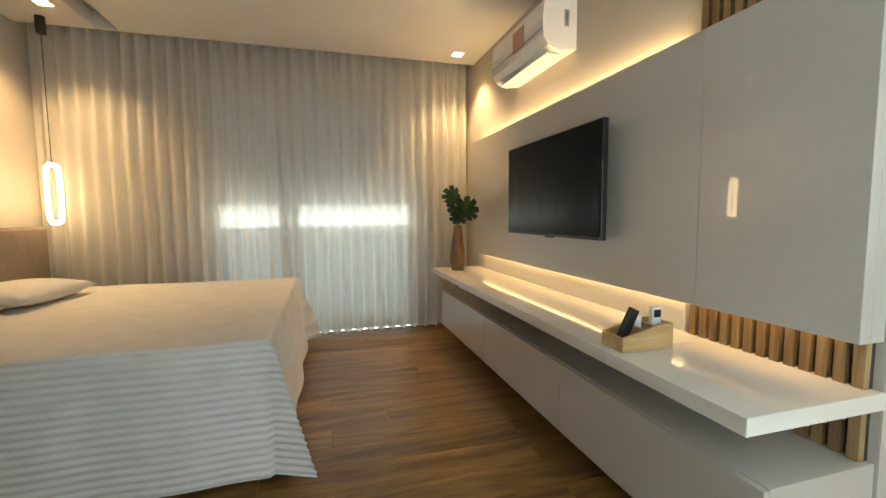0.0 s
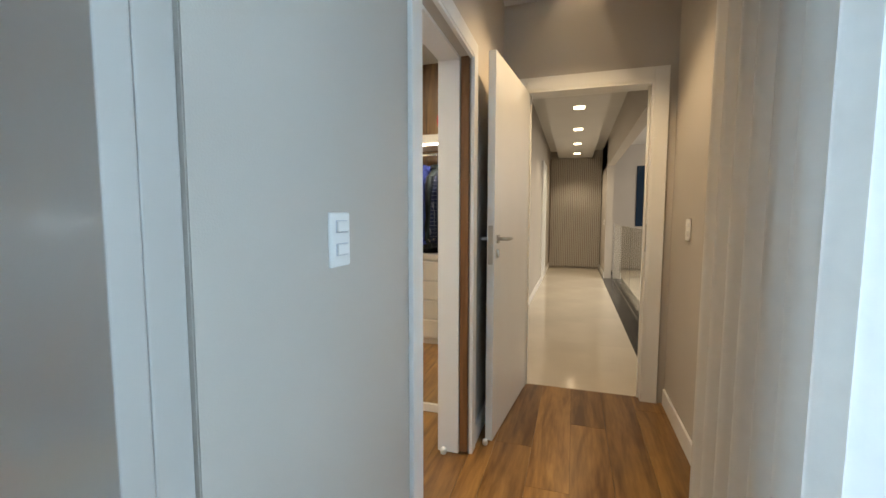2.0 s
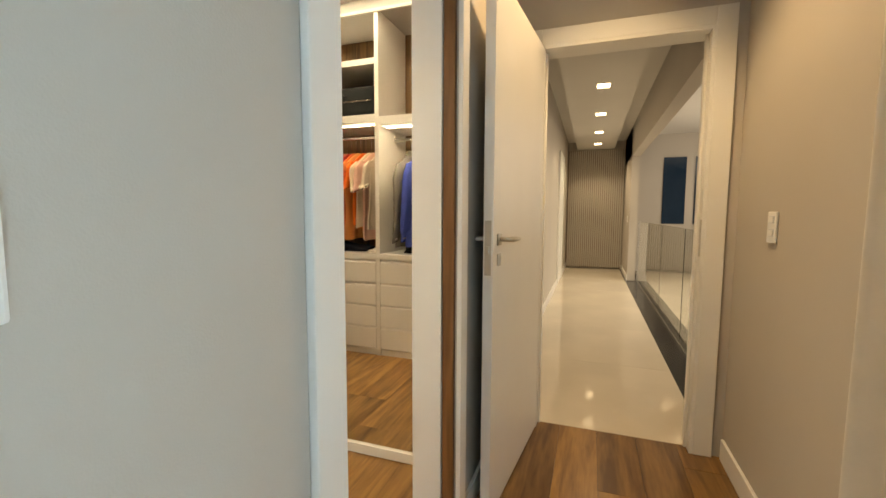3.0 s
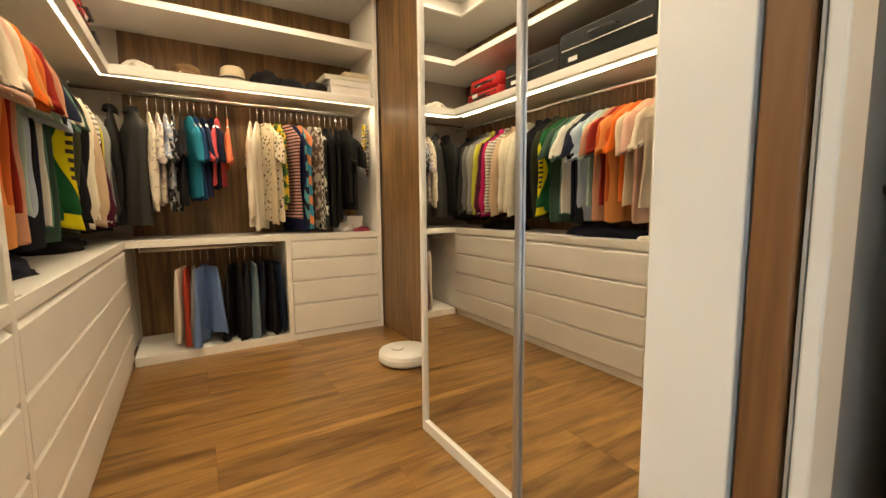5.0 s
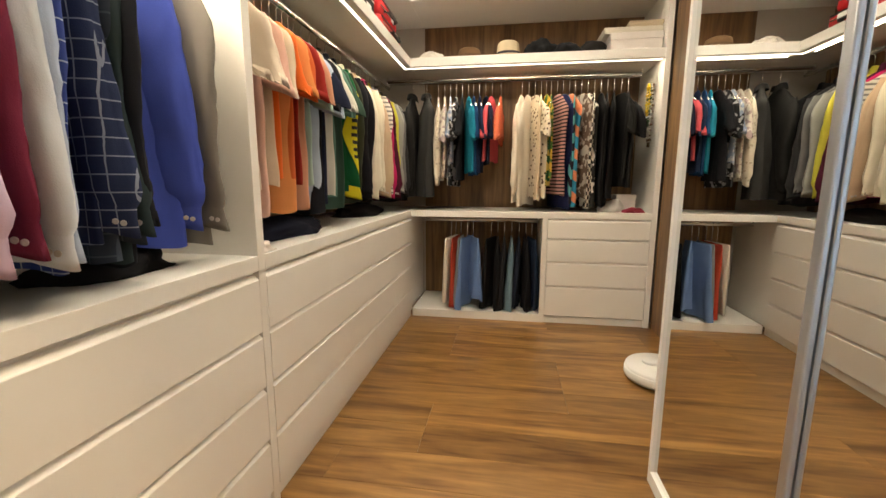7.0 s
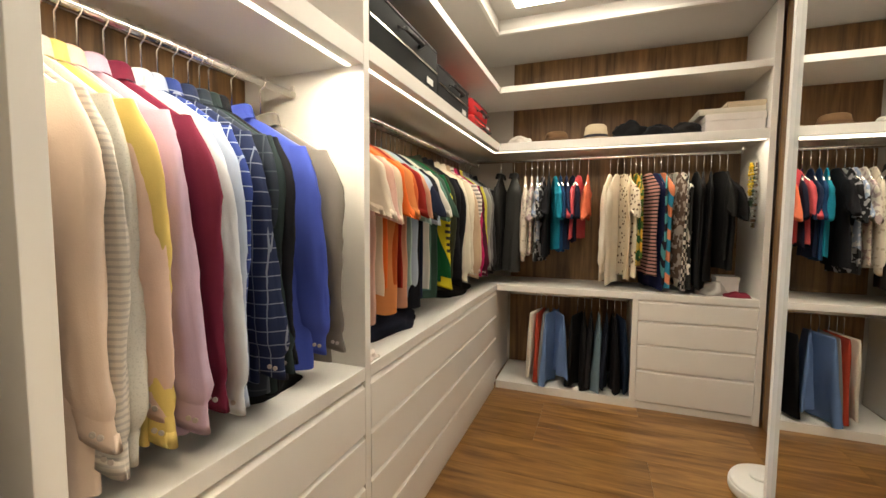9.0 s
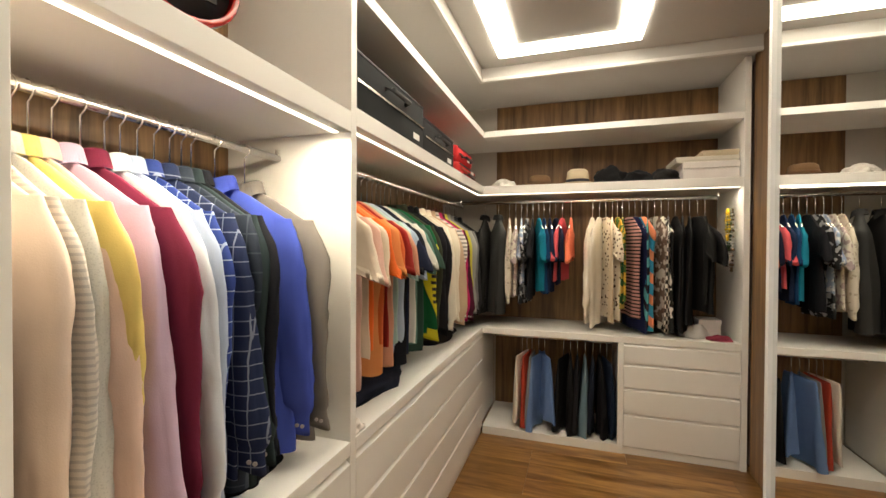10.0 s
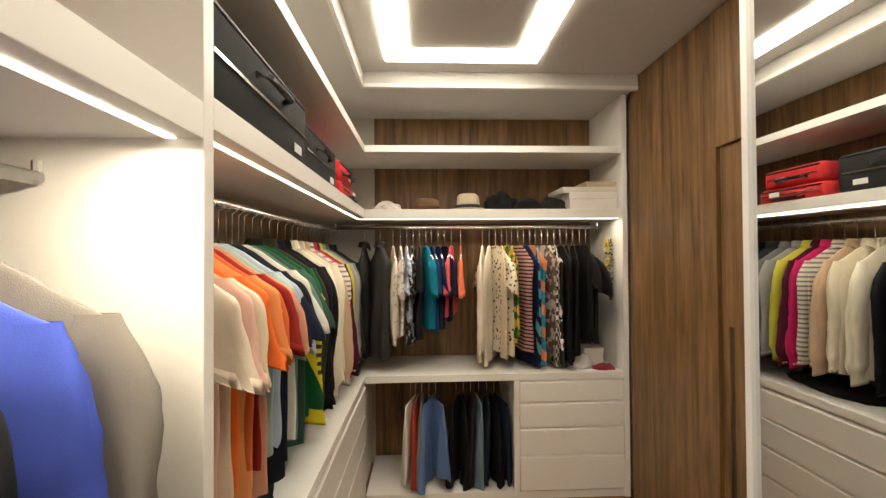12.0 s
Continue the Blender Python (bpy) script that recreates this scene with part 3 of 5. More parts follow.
def monstera(cx, cy, cz, size, tilt, turn, roll):
    bm = bmesh.new()
    outline = []
    for k in range(49):
        a = math.pi * (k / 24 - 1)
        r = size * (0.62 + 0.38 * math.cos(a * 0.5)) * (1 - 0.35 * math.exp(-((abs(a) - math.pi) ** 2) * 6))
        if 4 < k < 44 and k % 5 == 0:
            r *= 0.66
        outline.append((r * math.sin(a) * 0.95, r * math.cos(a)))
    m = pose(cx, cy, cz, tilt, roll, turn)
    mid = bm.verts.new(m @ Vector((0, -0.12 * size, 0)))
    ring = [bm.verts.new(m @ Vector((x, y, -0.9 * (x * x) / size * 0.6 + 0.10 * y))) for x, y in outline]
    for q, w in zip(ring, ring[1:]):
        bm.faces.new((mid, q, w))
    bmesh.ops.solidify(bm, geom=bm.faces[:], thickness=0.0025)
    part("leaf", bm, LEAF, plant)
    part("stem", tube(bmesh.new(), [(2.27, 3.48, 0.95), ((2.27 + cx) / 2, (3.48 + cy) / 2 + 0.01, 0.5 * (1.0 + cz) + 0.03), m @ Vector((0, -0.12 * size, 0))], 0.003, 6), LEAF, plant)


for row in ((2.235, 3.47, 1.265, 0.112, 65, 12, 10), (2.245, 3.46, 1.18, 0.10, 60, 50, -14), (2.345, 3.47, 1.155, 0.13, 68, -20, 16), (2.28, 3.45, 1.09, 0.095, 60, 10, 0)):
    monstera(*row)

org = thing("desk_organizer", (2.24, 1.29, 0.653), "small slanted bamboo organizer with three compartments", "organizer", turn=0)
OX0, OX1, OY0, OY1, OZ = 2.135, 2.345, 1.235, 1.345, 0.643
bm = bmesh.new()
for y in (OY0, OY1 - 0.008):
    pts = [(OX0, OZ), (OX1, OZ), (OX1, OZ + 0.088), (OX1 - 0.055, OZ + 0.088), (OX0, OZ + 0.05)]
    a = [bm.verts.new((x, y, z)) for x, z in pts]
    b = [bm.verts.new((x, y + 0.008, z)) for x, z in pts]
    bm.faces.new(a)
    bm.faces.new(b[::-1])
    for k in range(5):
        bm.faces.new((a[k], a[(k + 1) % 5], b[(k + 1) % 5], b[k]))
part("side_panel", bm, BAMBOO, org)
part("end_panel", boxes((OX0 + 0.001, OX0 + 0.009, OY0 + 0.008, OY1 - 0.008, OZ, OZ + 0.05)), BAMBOO, org)
part("end_panel", boxes((OX1 - 0.009, OX1 - 0.001, OY0 + 0.008, OY1 - 0.008, OZ, OZ + 0.088)), BAMBOO, org)
part("divider", boxes((OX0 + 0.085, OX0 + 0.092, OY0 + 0.008, OY1 - 0.008, OZ, OZ + 0.075)), BAMBOO, org)
part("divider", boxes((OX0 + 0.145, OX0 + 0.152, OY0 + 0.008, OY1 - 0.008, OZ, OZ + 0.078)), BAMBOO, org)
part("base", boxes((OX0 + 0.009, OX1 - 0.009, OY0 + 0.008, OY1 - 0.008, OZ + 0.0005, OZ + 0.006)), BAMBOO, org)
REMOTES = []
rc = thing("remote_control", (2.19, 1.285, 0.665), "black remote control leaning in the organizer", "remote control")
bm = box(bmesh.new(), -0.02, 0.02, -0.009, 0.009, 0, 0.128, 0.004)
bm.transform(pose(2.165, 1.285, 0.665, 0, 26, 0))
part("body", bm, BLACK, rc)
REMOTES.append(rc)
rc = thing("remote_control", (2.25, 1.30, 0.665), "small white remote control in the organizer", "remote control")
part("body", boxes((2.238, 2.262, 1.292, 1.308, 0.662, 0.748), bevel=0.004), PLASTIC, rc)
REMOTES.append(rc)
rc = thing("remote_control", (2.31, 1.28, 0.665), "white air-conditioner remote with a dark screen", "remote control")
part("body", boxes((2.292, 2.332, 1.275, 1.295, 0.662, 0.782), bevel=0.004), PLASTIC, rc)
part("screen", boxes((2.297, 2.327, 1.2735, 1.2747, 0.745, 0.773)), BLACK, rc)
REMOTES.append(rc)


def switch(loc, w, h, axis, label):
    """A light-switch plate with two rockers; axis is the way it faces."""
    s = thing("light_switch", loc, label, "light switch", turn=0 if axis < 0 else 180)
    part("plate", box(bmesh.new(), -w / 2, w / 2, -0.009, 0.0, -h / 2, h / 2, 0.004), PLASTIC, s, local=True)
    for dz in (0.027, -0.020):
        part("rocker_frame", box(bmesh.new(), -0.0185, 0.0245, -0.0098, -0.0085, dz - 0.0125, dz + 0.0125, 0.0), ALU, s, "thin grey line round the rocker", local=True)
        part("rocker", box(bmesh.new(), -0.017, 0.023, -0.014, -0.009, dz - 0.011, dz + 0.011, 0.002), PLASTIC, s, local=True)


switch((2.957, YC - 0.001, 1.119), 0.074, 0.112, -1, "white double light switch on the grey wall")
switch((4.61, YS + 0.001, 1.10), 0.074, 0.112, 1, "white light switch beside the hall door")
switch((10.9, -0.249, 1.05), 0.08, 0.12, 1, "white light switch on the hall wall")

# the media wall's things stand against its finished face
for t_ in (panel, slatw, shelf, unit, tv, ac, vase, plant, org, *REMOTES):
    t_.location.x += 0.03

# ---------------- bedroom: bed ----------------
bed = thing("bed", (0.0, 2.78, 0), "wide upholstered bed with a brown headboard", "bed")
part("box_base", boxes((X0 + 0.12, 0.92, 1.97, 3.71, 0.10, 0.33), bevel=0.02), HEAD, bed)
part("mattress", boxes((X0 + 0.12, 0.935, 1.94, 3.74, 0.335, 0.585), bevel=0.04), WHITE, bed)
part("headboard", boxes((X0 + 0.001, X0 + 0.11, 1.5, 3.93, 0.12, 1.05), bevel=0.02), HEAD, bed, "padded brown headboard")
for _x in (-0.7, 0.8):
    for _y2 in (2.0, 3.55):
        part("leg", lathe(bmesh.new(), ((0.025, 0.0), (0.03, 0.10)), 12, _x, _y2), BLACK, bed)
sp = bmesh.new()
# bedspread: a grid that lies on the mattress and hangs down three sides with ribs
BX0, BX1, BY0, BY1, BZ = -0.60, 0.955, 1.92, 3.76, 0.60
drop = 0.57
fall = [drop * (k + 1) / 95 for k in range(95)]
us = [BX0 + (BX1 - BX0) * k / 70 for k in range(71)] + [BX1 + f for f in fall]
vs_ = [BY0 - f for f in reversed(fall)] + [BY0 + (BY1 - BY0) * k / 80 for k in range(81)] + [BY1 + f for f in fall]
grid = []
for u in us:
    row = []
    for v in vs_:
        over_x, over_y = max(0, u - BX1), max(0, BY0 - v, v - BY1)
        sy = -1 if v < BY0 else 1
        x, y, z = min(u, BX1), min(max(v, BY0), BY1), BZ
        d = max(over_x, over_y)
        both = min(over_x, over_y)
        fold = 0.012 * math.sin(u * 13) * d + 0.02 * math.sin(v * 9 + 1) * d
        if over_x > 0 and over_y > 0:
            k = (over_x - over_y) / drop
            x += 0.02 + 0.30 * both + max(0, k) * 0.05
            y += sy * (0.02 + 0.22 * both - min(0, k) * 0.05)
            z -= d * 0.97
        elif over_x > 0:
            x += 0.012 + 0.10 * over_x + fold
            z -= over_x
        elif over_y > 0:
            y += sy * (0.012 + 0.10 * over_y + fold)
            z -= over_y
        rib = 0.0050 * math.sin(math.tau * (over_y if over_y > over_x else over_x) / 0.030) if d > 0.01 else 0.0
        if over_y > over_x:
            y += sy * rib
        else:
            x += rib
        z += 0.006 * noise.noise((u * 2.2, v * 2.2, 0)) * (1 if d == 0 else 0.3)
        row.append(sp.verts.new((x, y, max(z, 0.035))))
    grid.append(row)
for q, w in zip(grid, grid[1:]):
    for k in range(len(vs_) - 1):
        sp.faces.new((q[k], q[k + 1], w[k + 1], w[k]))
bs = thing("bedspread", (0.2, 2.78, 0.6), "pale ribbed bedspread hanging over the bed's sides", "bedspread")
part("cover", sp, SPREAD, bs, "", True)


def pillow(x, y, z, turn, material, label):
    bm = bmesh.new()
    g = []
    for sgn in (1, -1):
        rows_ = []
        for i in range(15):
            r = []
            for j in range(15):
                a, b = i / 7 - 1, j / 7 - 1
                h = 0.075 * ((1 - a * a) * (1 - b * b)) ** 0.45
                r.append(bm.verts.new((0.24 * a * (1 - 0.06 * (1 - b * b)), 0.34 * b * (1 - 0.06 * (1 - a * a)), sgn * h)))
            rows_.append(r)
        g.append(rows_)
        for q, w in zip(rows_, rows_[1:]):
            for k in range(14):
                bm.faces.new((q[k], q[k + 1], w[k + 1], w[k]))
    bmesh.ops.remove_doubles(bm, verts=bm.verts, dist=0.0008)
    p = thing("pillow", (x, y, z), label, "pillow", "pillows on the bed")
    bm.transform(pose(0, 0, 0, 0, 0, turn))
    part("cushion", bm, material, p, "", True, True)


pillow(-0.58, 2.35, 0.665, 4, PILLOW, "taupe pillow lying flat on the bed")
pillow(-0.58, 3.15, 0.665, -3, SPREAD, "pale taupe pillow lying flat on the bed")

pend = thing("pendant_lamp", (-0.70, 3.80, 1.05), "slim oval ring pendant lamp, lit, beside the bed", "pendant lamp")
bm = bmesh.new()
loop = []
for k in range(33):
    a = math.tau * k / 32
    c, s = math.cos(a), math.sin(a)
    loop.append((-0.70 + 0.040 * math.copysign(abs(c) ** 0.4, c), 3.80, 1.29 + 0.21 * math.copysign(abs(s) ** 0.4, s)))
part("light_ring", tube(bm, loop, 0.016, 8), LEDPENDANT, pend, "glowing oval ring", True)
part("cord", tube(bmesh.new(), [(-0.70, 3.80, 1.48), (-0.70, 3.80, 2.53)], 0.003, 6), BLACK, pend)
part("ceiling_rose", lathe(bmesh.new(), ((0.03, 2.42), (0.03, 2.5395)), 16, -0.70, 3.80), BLACK, pend, "black cylinder ceiling rose", True)

# ---------------- closet: fitted furniture ----------------
XF, XB, YF, YB = 3.235, 2.74, 3.885, 4.42
Y1, Y2, ZC, ZS, ZU = 1.09, 1.925, 0.822, 1.842, 2.275     # end panel, divider, counter top, long shelf, upper shelf


def carcass(name, label, rows, loc):
    t = thing(name, loc, label, "wardrobe")
    for pname, r in rows:
        part(pname, boxes(r, bevel=0.0015), WHITE, t)
    return t


def drawers(t, fixed, a, b, zs, facing):
    """Drawer fronts whose top edge slopes back as a finger grip; facing 'x' or 'y'."""
    sign = 1 if facing == "x" else -1
    for z0, z1 in zs:
        prof = ((-0.004, z0 + 0.002), (0.011, z0 + 0.002), (0.012, z0 + 0.003), (0.012, z1 - 0.019), (0.011, z1 - 0.017), (-0.004, z1 - 0.003))
        bm = bmesh.new()
        ends = []
        for c in (a + 0.003, b - 0.003):
            ends.append([bm.verts.new((fixed + sign * d, c, z) if facing == "x" else (c, fixed + sign * d, z)) for d, z in prof])
        for k in range(6):
            bm.faces.new((ends[0][k], ends[0][(k + 1) % 6], ends[1][(k + 1) % 6], ends[1][k]))
        bm.faces.new(ends[0])
        bm.faces.new(ends[1][::-1])
        part("drawer_front", bm, WHITE, t)


DZ = ((0.055, 0.235), (0.235, 0.412), (0.412, 0.588), (0.588, 0.768))
west1 = carcass("wardrobe_shirts", "white open wardrobe bay for shirts over drawers", [
    ("end_panel", (XB, XF, Y1 - 0.04, Y1, 0, 2.665)), ("divider", (XB, XF, Y2, Y2 + 0.035, 0, 2.665)),
    ("countertop", (XB, XF, Y1, Y2, ZC - 0.045, ZC)), ("shelf", (XB, XF, Y1, Y2, 1.815, 1.88)),
    ("plinth", (XB, XF - 0.012, Y1, Y2, 0, 0.05)), ("body", (XB, XF - 0.02, Y1, Y2, 0.051, ZC - 0.046))], (3.0, 1.44, 0))
drawers(west1, XF - 0.012, Y1, Y2, DZ, "x")
west2 = carcass("wardrobe_long", "long white open wardrobe bay over wide drawers", [
    ("countertop", (XB, XF, Y2 + 0.035, 4.41, ZC - 0.045, ZC)), ("shelf", (XB, XF, Y2 + 0.035, 4.41, ZS, ZS + 0.06)),
    ("upper_shelf", (XB, XF, Y2 + 0.035, 4.41, ZU, ZU + 0.045)), ("plinth", (XB, XF - 0.012, Y2 + 0.035, YF, 0, 0.05)),
    ("body", (XB, XF - 0.02, Y2 + 0.035, 4.41, 0.051, ZC - 0.046))], (3.0, 2.85, 0))
drawers(west2, XF - 0.012, Y2 + 0.035, YF, DZ, "x")
XR = 4.935
north = carcass("wardrobe_north", "white open wardrobe wall with drawers and a trouser niche", [
    ("countertop", (XF, XR, YF, YB, ZC - 0.045, ZC)), ("shelf", (XF, XR, YF, YB, ZS, ZS + 0.06)), ("upper_shelf", (XF, XR, YF, YB, ZU, ZU + 0.045)),
    ("end_panel", (XR, XR + 0.035, YF - 0.004, YB, 0, 2.665)), ("bottom", (XF, 4.20, YF, YB, 0.0, 0.06)), ("niche_side", (4.20, 4.235, YF, YB, 0, ZC - 0.046)),
    ("body", (4.236, XR, YF + 0.02, YB, 0.051, ZC - 0.046)), ("plinth", (4.236, XR, YF + 0.008, YF + 0.02, 0, 0.05))], (4.1, 4.1, 0))
drawers(north, YF + 0.012, 4.236, XR, ((0.055, 0.285), (0.285, 0.466), (0.466, 0.634), (0.634, 0.776)), "y")
part("back_panel", boxes((XF, XR, YB + 0.001, YB + 0.009, 0.06, 2.665)), PANELWOOD, north, "brown wood-grain back panel")
part("back_panel", boxes((XB - 0.011, XB - 0.001, Y1, 4.41, 0.06, 2.665)), PANELWOOD, west2, "brown wood-grain back panel")
for t_, rows in ((west1, (XF - 0.058, XF - 0.042, Y1 + 0.02, Y2 - 0.01, 1.8125, 1.8145)), (west2, (XF - 0.056, XF - 0.043, Y2 + 0.04, YF + 0.06, ZS - 0.0022, ZS - 0.0005)), (north, (XF - 0.038, XR - 0.003, YF + 0.043, YF + 0.053, ZS - 0.0022, ZS - 0.0005))):
    part("led_strip", boxes(rows), LEDSTRIP, t_, "glowing strip light under the shelf")


def rod(pts, label):
    r = thing("hanging_rail", pts[0], label, "clothes rail")
    part("tube", tube(bmesh.new(), pts, 0.0125, 12), CHROME, r, "", True)
    for p in pts:
        a = Vector(p)
        bm = tube(bmesh.new(), [a + Vector((0, 0, -0.012)), a + Vector((0, 0, 0.03))], 0.009, 8)
        part("bracket", bm, CHROME, r)


rod([(2.955, Y1 + 0.001, 1.745), (2.955, Y2 - 0.001, 1.745)], "chrome clothes rail in the shirt bay")
rod([(2.97, Y2 + 0.036, 1.775), (2.97, 4.25, 1.775)], "chrome clothes rail in the long bay")
rod([(3.0, 4.11, 1.795), (4.86, 4.11, 1.795)], "chrome clothes rail before the wood panel")
rod([(3.30, 4.03, 0.745), (4.18, 4.03, 0.745)], "chrome trouser rail under the counter")

# wood panelled wall with a sliding door, and mirrored wardrobe
cl = thing("wood_panelling", (4.99, 3.3, 0), "brown wood-grain wall panelling", "wall panelling")
part("panel", boxes((4.985, 5.018, 3.06, 3.878, 0, 2.74), bevel=0.001), PANELWOOD, cl)
part("header", boxes((4.985, 5.018, 2.245, 3.058, 2.10, 2.74), bevel=0.001), PANELWOOD, cl)
d3 = thing("door_3", (5.0, 2.62, 0), "brown wood-grain sliding door with a recessed pull", "door")
d3["kind"] = "structure"
part("door_leaf", boxes((5.003, 5.018, 2.245, 2.98, 0.01, 2.095), (5.003, 5.018, 3.01, 3.055, 0.01, 2.095), (5.003, 5.018, 2.98, 3.01, 1.27, 2.095), (5.003, 5.018, 2.98, 3.01, 0.01, 0.35)), PANELWOOD, d3)
part("pull", boxes((5.014, 5.019, 2.98, 3.01, 0.35, 1.27)), DARKGAP, d3, "long dark recessed pull")
mw = thing("mirror_wardrobe", (4.7, 1.6, 0), "tall wardrobe with mirrored sliding doors in white frames", "wardrobe")
XM = 4.475
part("side_panel", boxes((XM + 0.03, 5.015, 2.215, 2.24, 0, 2.735), bevel=0.001), WHITE, mw)
part("body", boxes((XM + 0.035, 5.015, 1.06, 2.213, 0.0, 2.735)), WHITE, mw)
for a, b, edge in ((1.602, 2.24, 0.021), (1.0, 1.598, 0.0)):
    dr = part("mirror_door", boxes((XM + 0.004, XM + 0.03, a, b, 0.004, 2.735)), WHITE, mw)
    part("mirror", boxes((XM - 0.0005, XM + 0.0035, a, b - edge - 0.001, 0.05, 2.69)), MIRROR, dr, "clear silver mirror")
    part("frame_rail", boxes((XM - 0.012, XM + 0.003, a, b, 0.004, 0.049)), TRIM, dr, "white aluminium bottom rail")
    part("frame_rail", boxes((XM - 0.012, XM + 0.003, a, b, 2.691, 2.735)), TRIM, dr, "white aluminium top rail")
    if edge:
        part("frame_stile", boxes((XM - 0.012, XM + 0.003, b - edge, b, 0.05, 2.69)), TRIM, dr, "white aluminium stile")
part("door_profile", boxes((XM - 0.014, XM - 0.0012, 1.588, 1.612, 0.0495, 2.69), bevel=0.004), ALU, mw, "grey aluminium pull profile")

led = thing("ceiling_light", (3.84, 2.5, 2.7), "square frame of white light set in the ceiling", "ceiling lamp")
LX0, LX1, LY0, LY1, LW = 3.40, 4.29, 1.55, 3.60, 0.14
for r_ in ((LX0, LX0 + LW, LY0, LY1), (LX1 - LW, LX1, LY0, LY1), (LX0 + LW, LX1 - LW, LY1 - LW, LY1), (LX0 + LW, LX1 - LW, LY0, LY0 + LW)):
    part("diffuser", boxes((*r_, 2.735, 2.7445)), LEDWHITE, led, "glowing white diffuser")

rv = thing("robot_vacuum", (4.77, 3.05, 0), "round white robot vacuum parked on the floor", "robot vacuum")
part("body", lathe(bmesh.new(), ((0.165, 0.012), (0.172, 0.03), (0.172, 0.072), (0.166, 0.082), (0.0, 0.0825)), 40, 4.77, 3.05), PLASTIC, rv, "", True)
part("lidar", lathe(bmesh.new(), ((0.042, 0.082), (0.042, 0.094), (0.036, 0.098), (0.0, 0.098)), 24, 4.73, 3.08), PLASTIC, rv, "", True)
part("bumper", lathe(bmesh.new(), ((0.1735, 0.022), (0.176, 0.03), (0.176, 0.06), (0.1735, 0.064)), 40, 4.77, 3.05), PLASTIC, rv, "", True)
part("wheel", boxes((4.67, 4.70, 3.02, 3.08, 0.0, 0.03)), BLACK, rv)
part("wheel", boxes((4.82, 4.85, 3.02, 3.08, 0.0, 0.03)), BLACK, rv)


# ---------------- closet: clothes ----------------
def ease(x):
    x = min(1.0, max(0.0, x))
    return x * x * (3 - 2 * x)


def steps(d, table):
    """Linear reading of a small (depth, value) table."""
    for (d0, v0), (d1, v1) in zip(table, table[1:]):
        if d <= d1:
            return v0 + (v1 - v0) * (d - d0) / (d1 - d0)
    return table[-1][1]


def crease(x, y, z):
    return 1 - 2 * abs(noise.noise((x, y, z)))


def grid_mesh(rows, ring=True):
    """Joins rows of points into a skin; ring closes each row."""
    bm = bmesh.new()
    out = [[bm.verts.new(p) for p in r] for r in rows]
    n = len(rows[0])
    for q, w in zip(out, out[1:]):
        for k in range(n if ring else n - 1):
            bm.faces.new((q[k], q[(k + 1) % n], w[(k + 1) % n], w[k]))
    return bm


def profile_body(width, length, thick, rnd, flare, shoulder):
    """The hanging body of a garment from neck to hem, with falling folds."""
    n, ph, ph2, sway = 56, rnd.uniform(0, 6), rnd.uniform(0, 60), rnd.uniform(-0.02, 0.02)
    w = width / 2
    if shoulder:
        levels = [0.0, 0.010, 0.025, 0.045, 0.068, 0.09, 0.108, 0.13, 0.17]
        wide = ((0, 0.050), (0.025, 0.22 * w + 0.05), (0.068, 0.72 * w), (0.09, 0.88 * w), (0.108, 0.96 * w), (0.13, w), (0.24, 0.94 * w), (length, w * (0.94 + flare)))
    else:
        levels = [0.0, 0.008, 0.03, 0.08]
        wide = ((0, w * 0.94), (0.03, w), (length, w * (1 + flare)))
    last = levels[-1]
    levels += [last + (length - last) * k / 20 for k in range(1, 21)]
    k1, k2 = rnd.uniform(30, 42), rnd.uniform(55, 75)
    rows = []
    for d in levels:
        hw = steps(d, wide)
        th = thick * (0.45 + 0.75 * ease(d / 0.16) + 0.25 * d / length)
        amp = ease((d - 0.03) / 0.45) * min(1.0, thick / 0.020)
        if not shoulder and d == 0:
            th *= 0.4
        bend = 1.3 * noise.noise((d * 2.4, ph2, 0))
        row = []
        for k in range(n):
            a = math.tau * k / n
            c, q = math.cos(a), math.sin(a)
            u = hw * math.copysign(abs(c) ** 0.85, c)
            f = 0.011 * math.sin(u * k1 + ph + bend) + 0.006 * math.sin(u * k2 - ph + 2 * bend)
            f += 0.010 * crease(u * 9 + ph2, d * 1.6, 0.4 * q) * (0.4 + d / length)
            v = th * math.copysign(abs(q) ** 0.7, q) + f * amp + sway * amp
            u += 0.014 * noise.noise((ph2, d * 6, c)) * amp
            row.append((u, v, -d - 0.016 * noise.noise((u * 7, ph2, q)) * ease((d - 0.3 * length) / (0.7 * length))))
        rows.append(row)
    bm = grid_mesh(rows)
    bm.verts.ensure_lookup_table()
    bm.faces.new([bm.verts[k] for k in range(n)])
    return bm


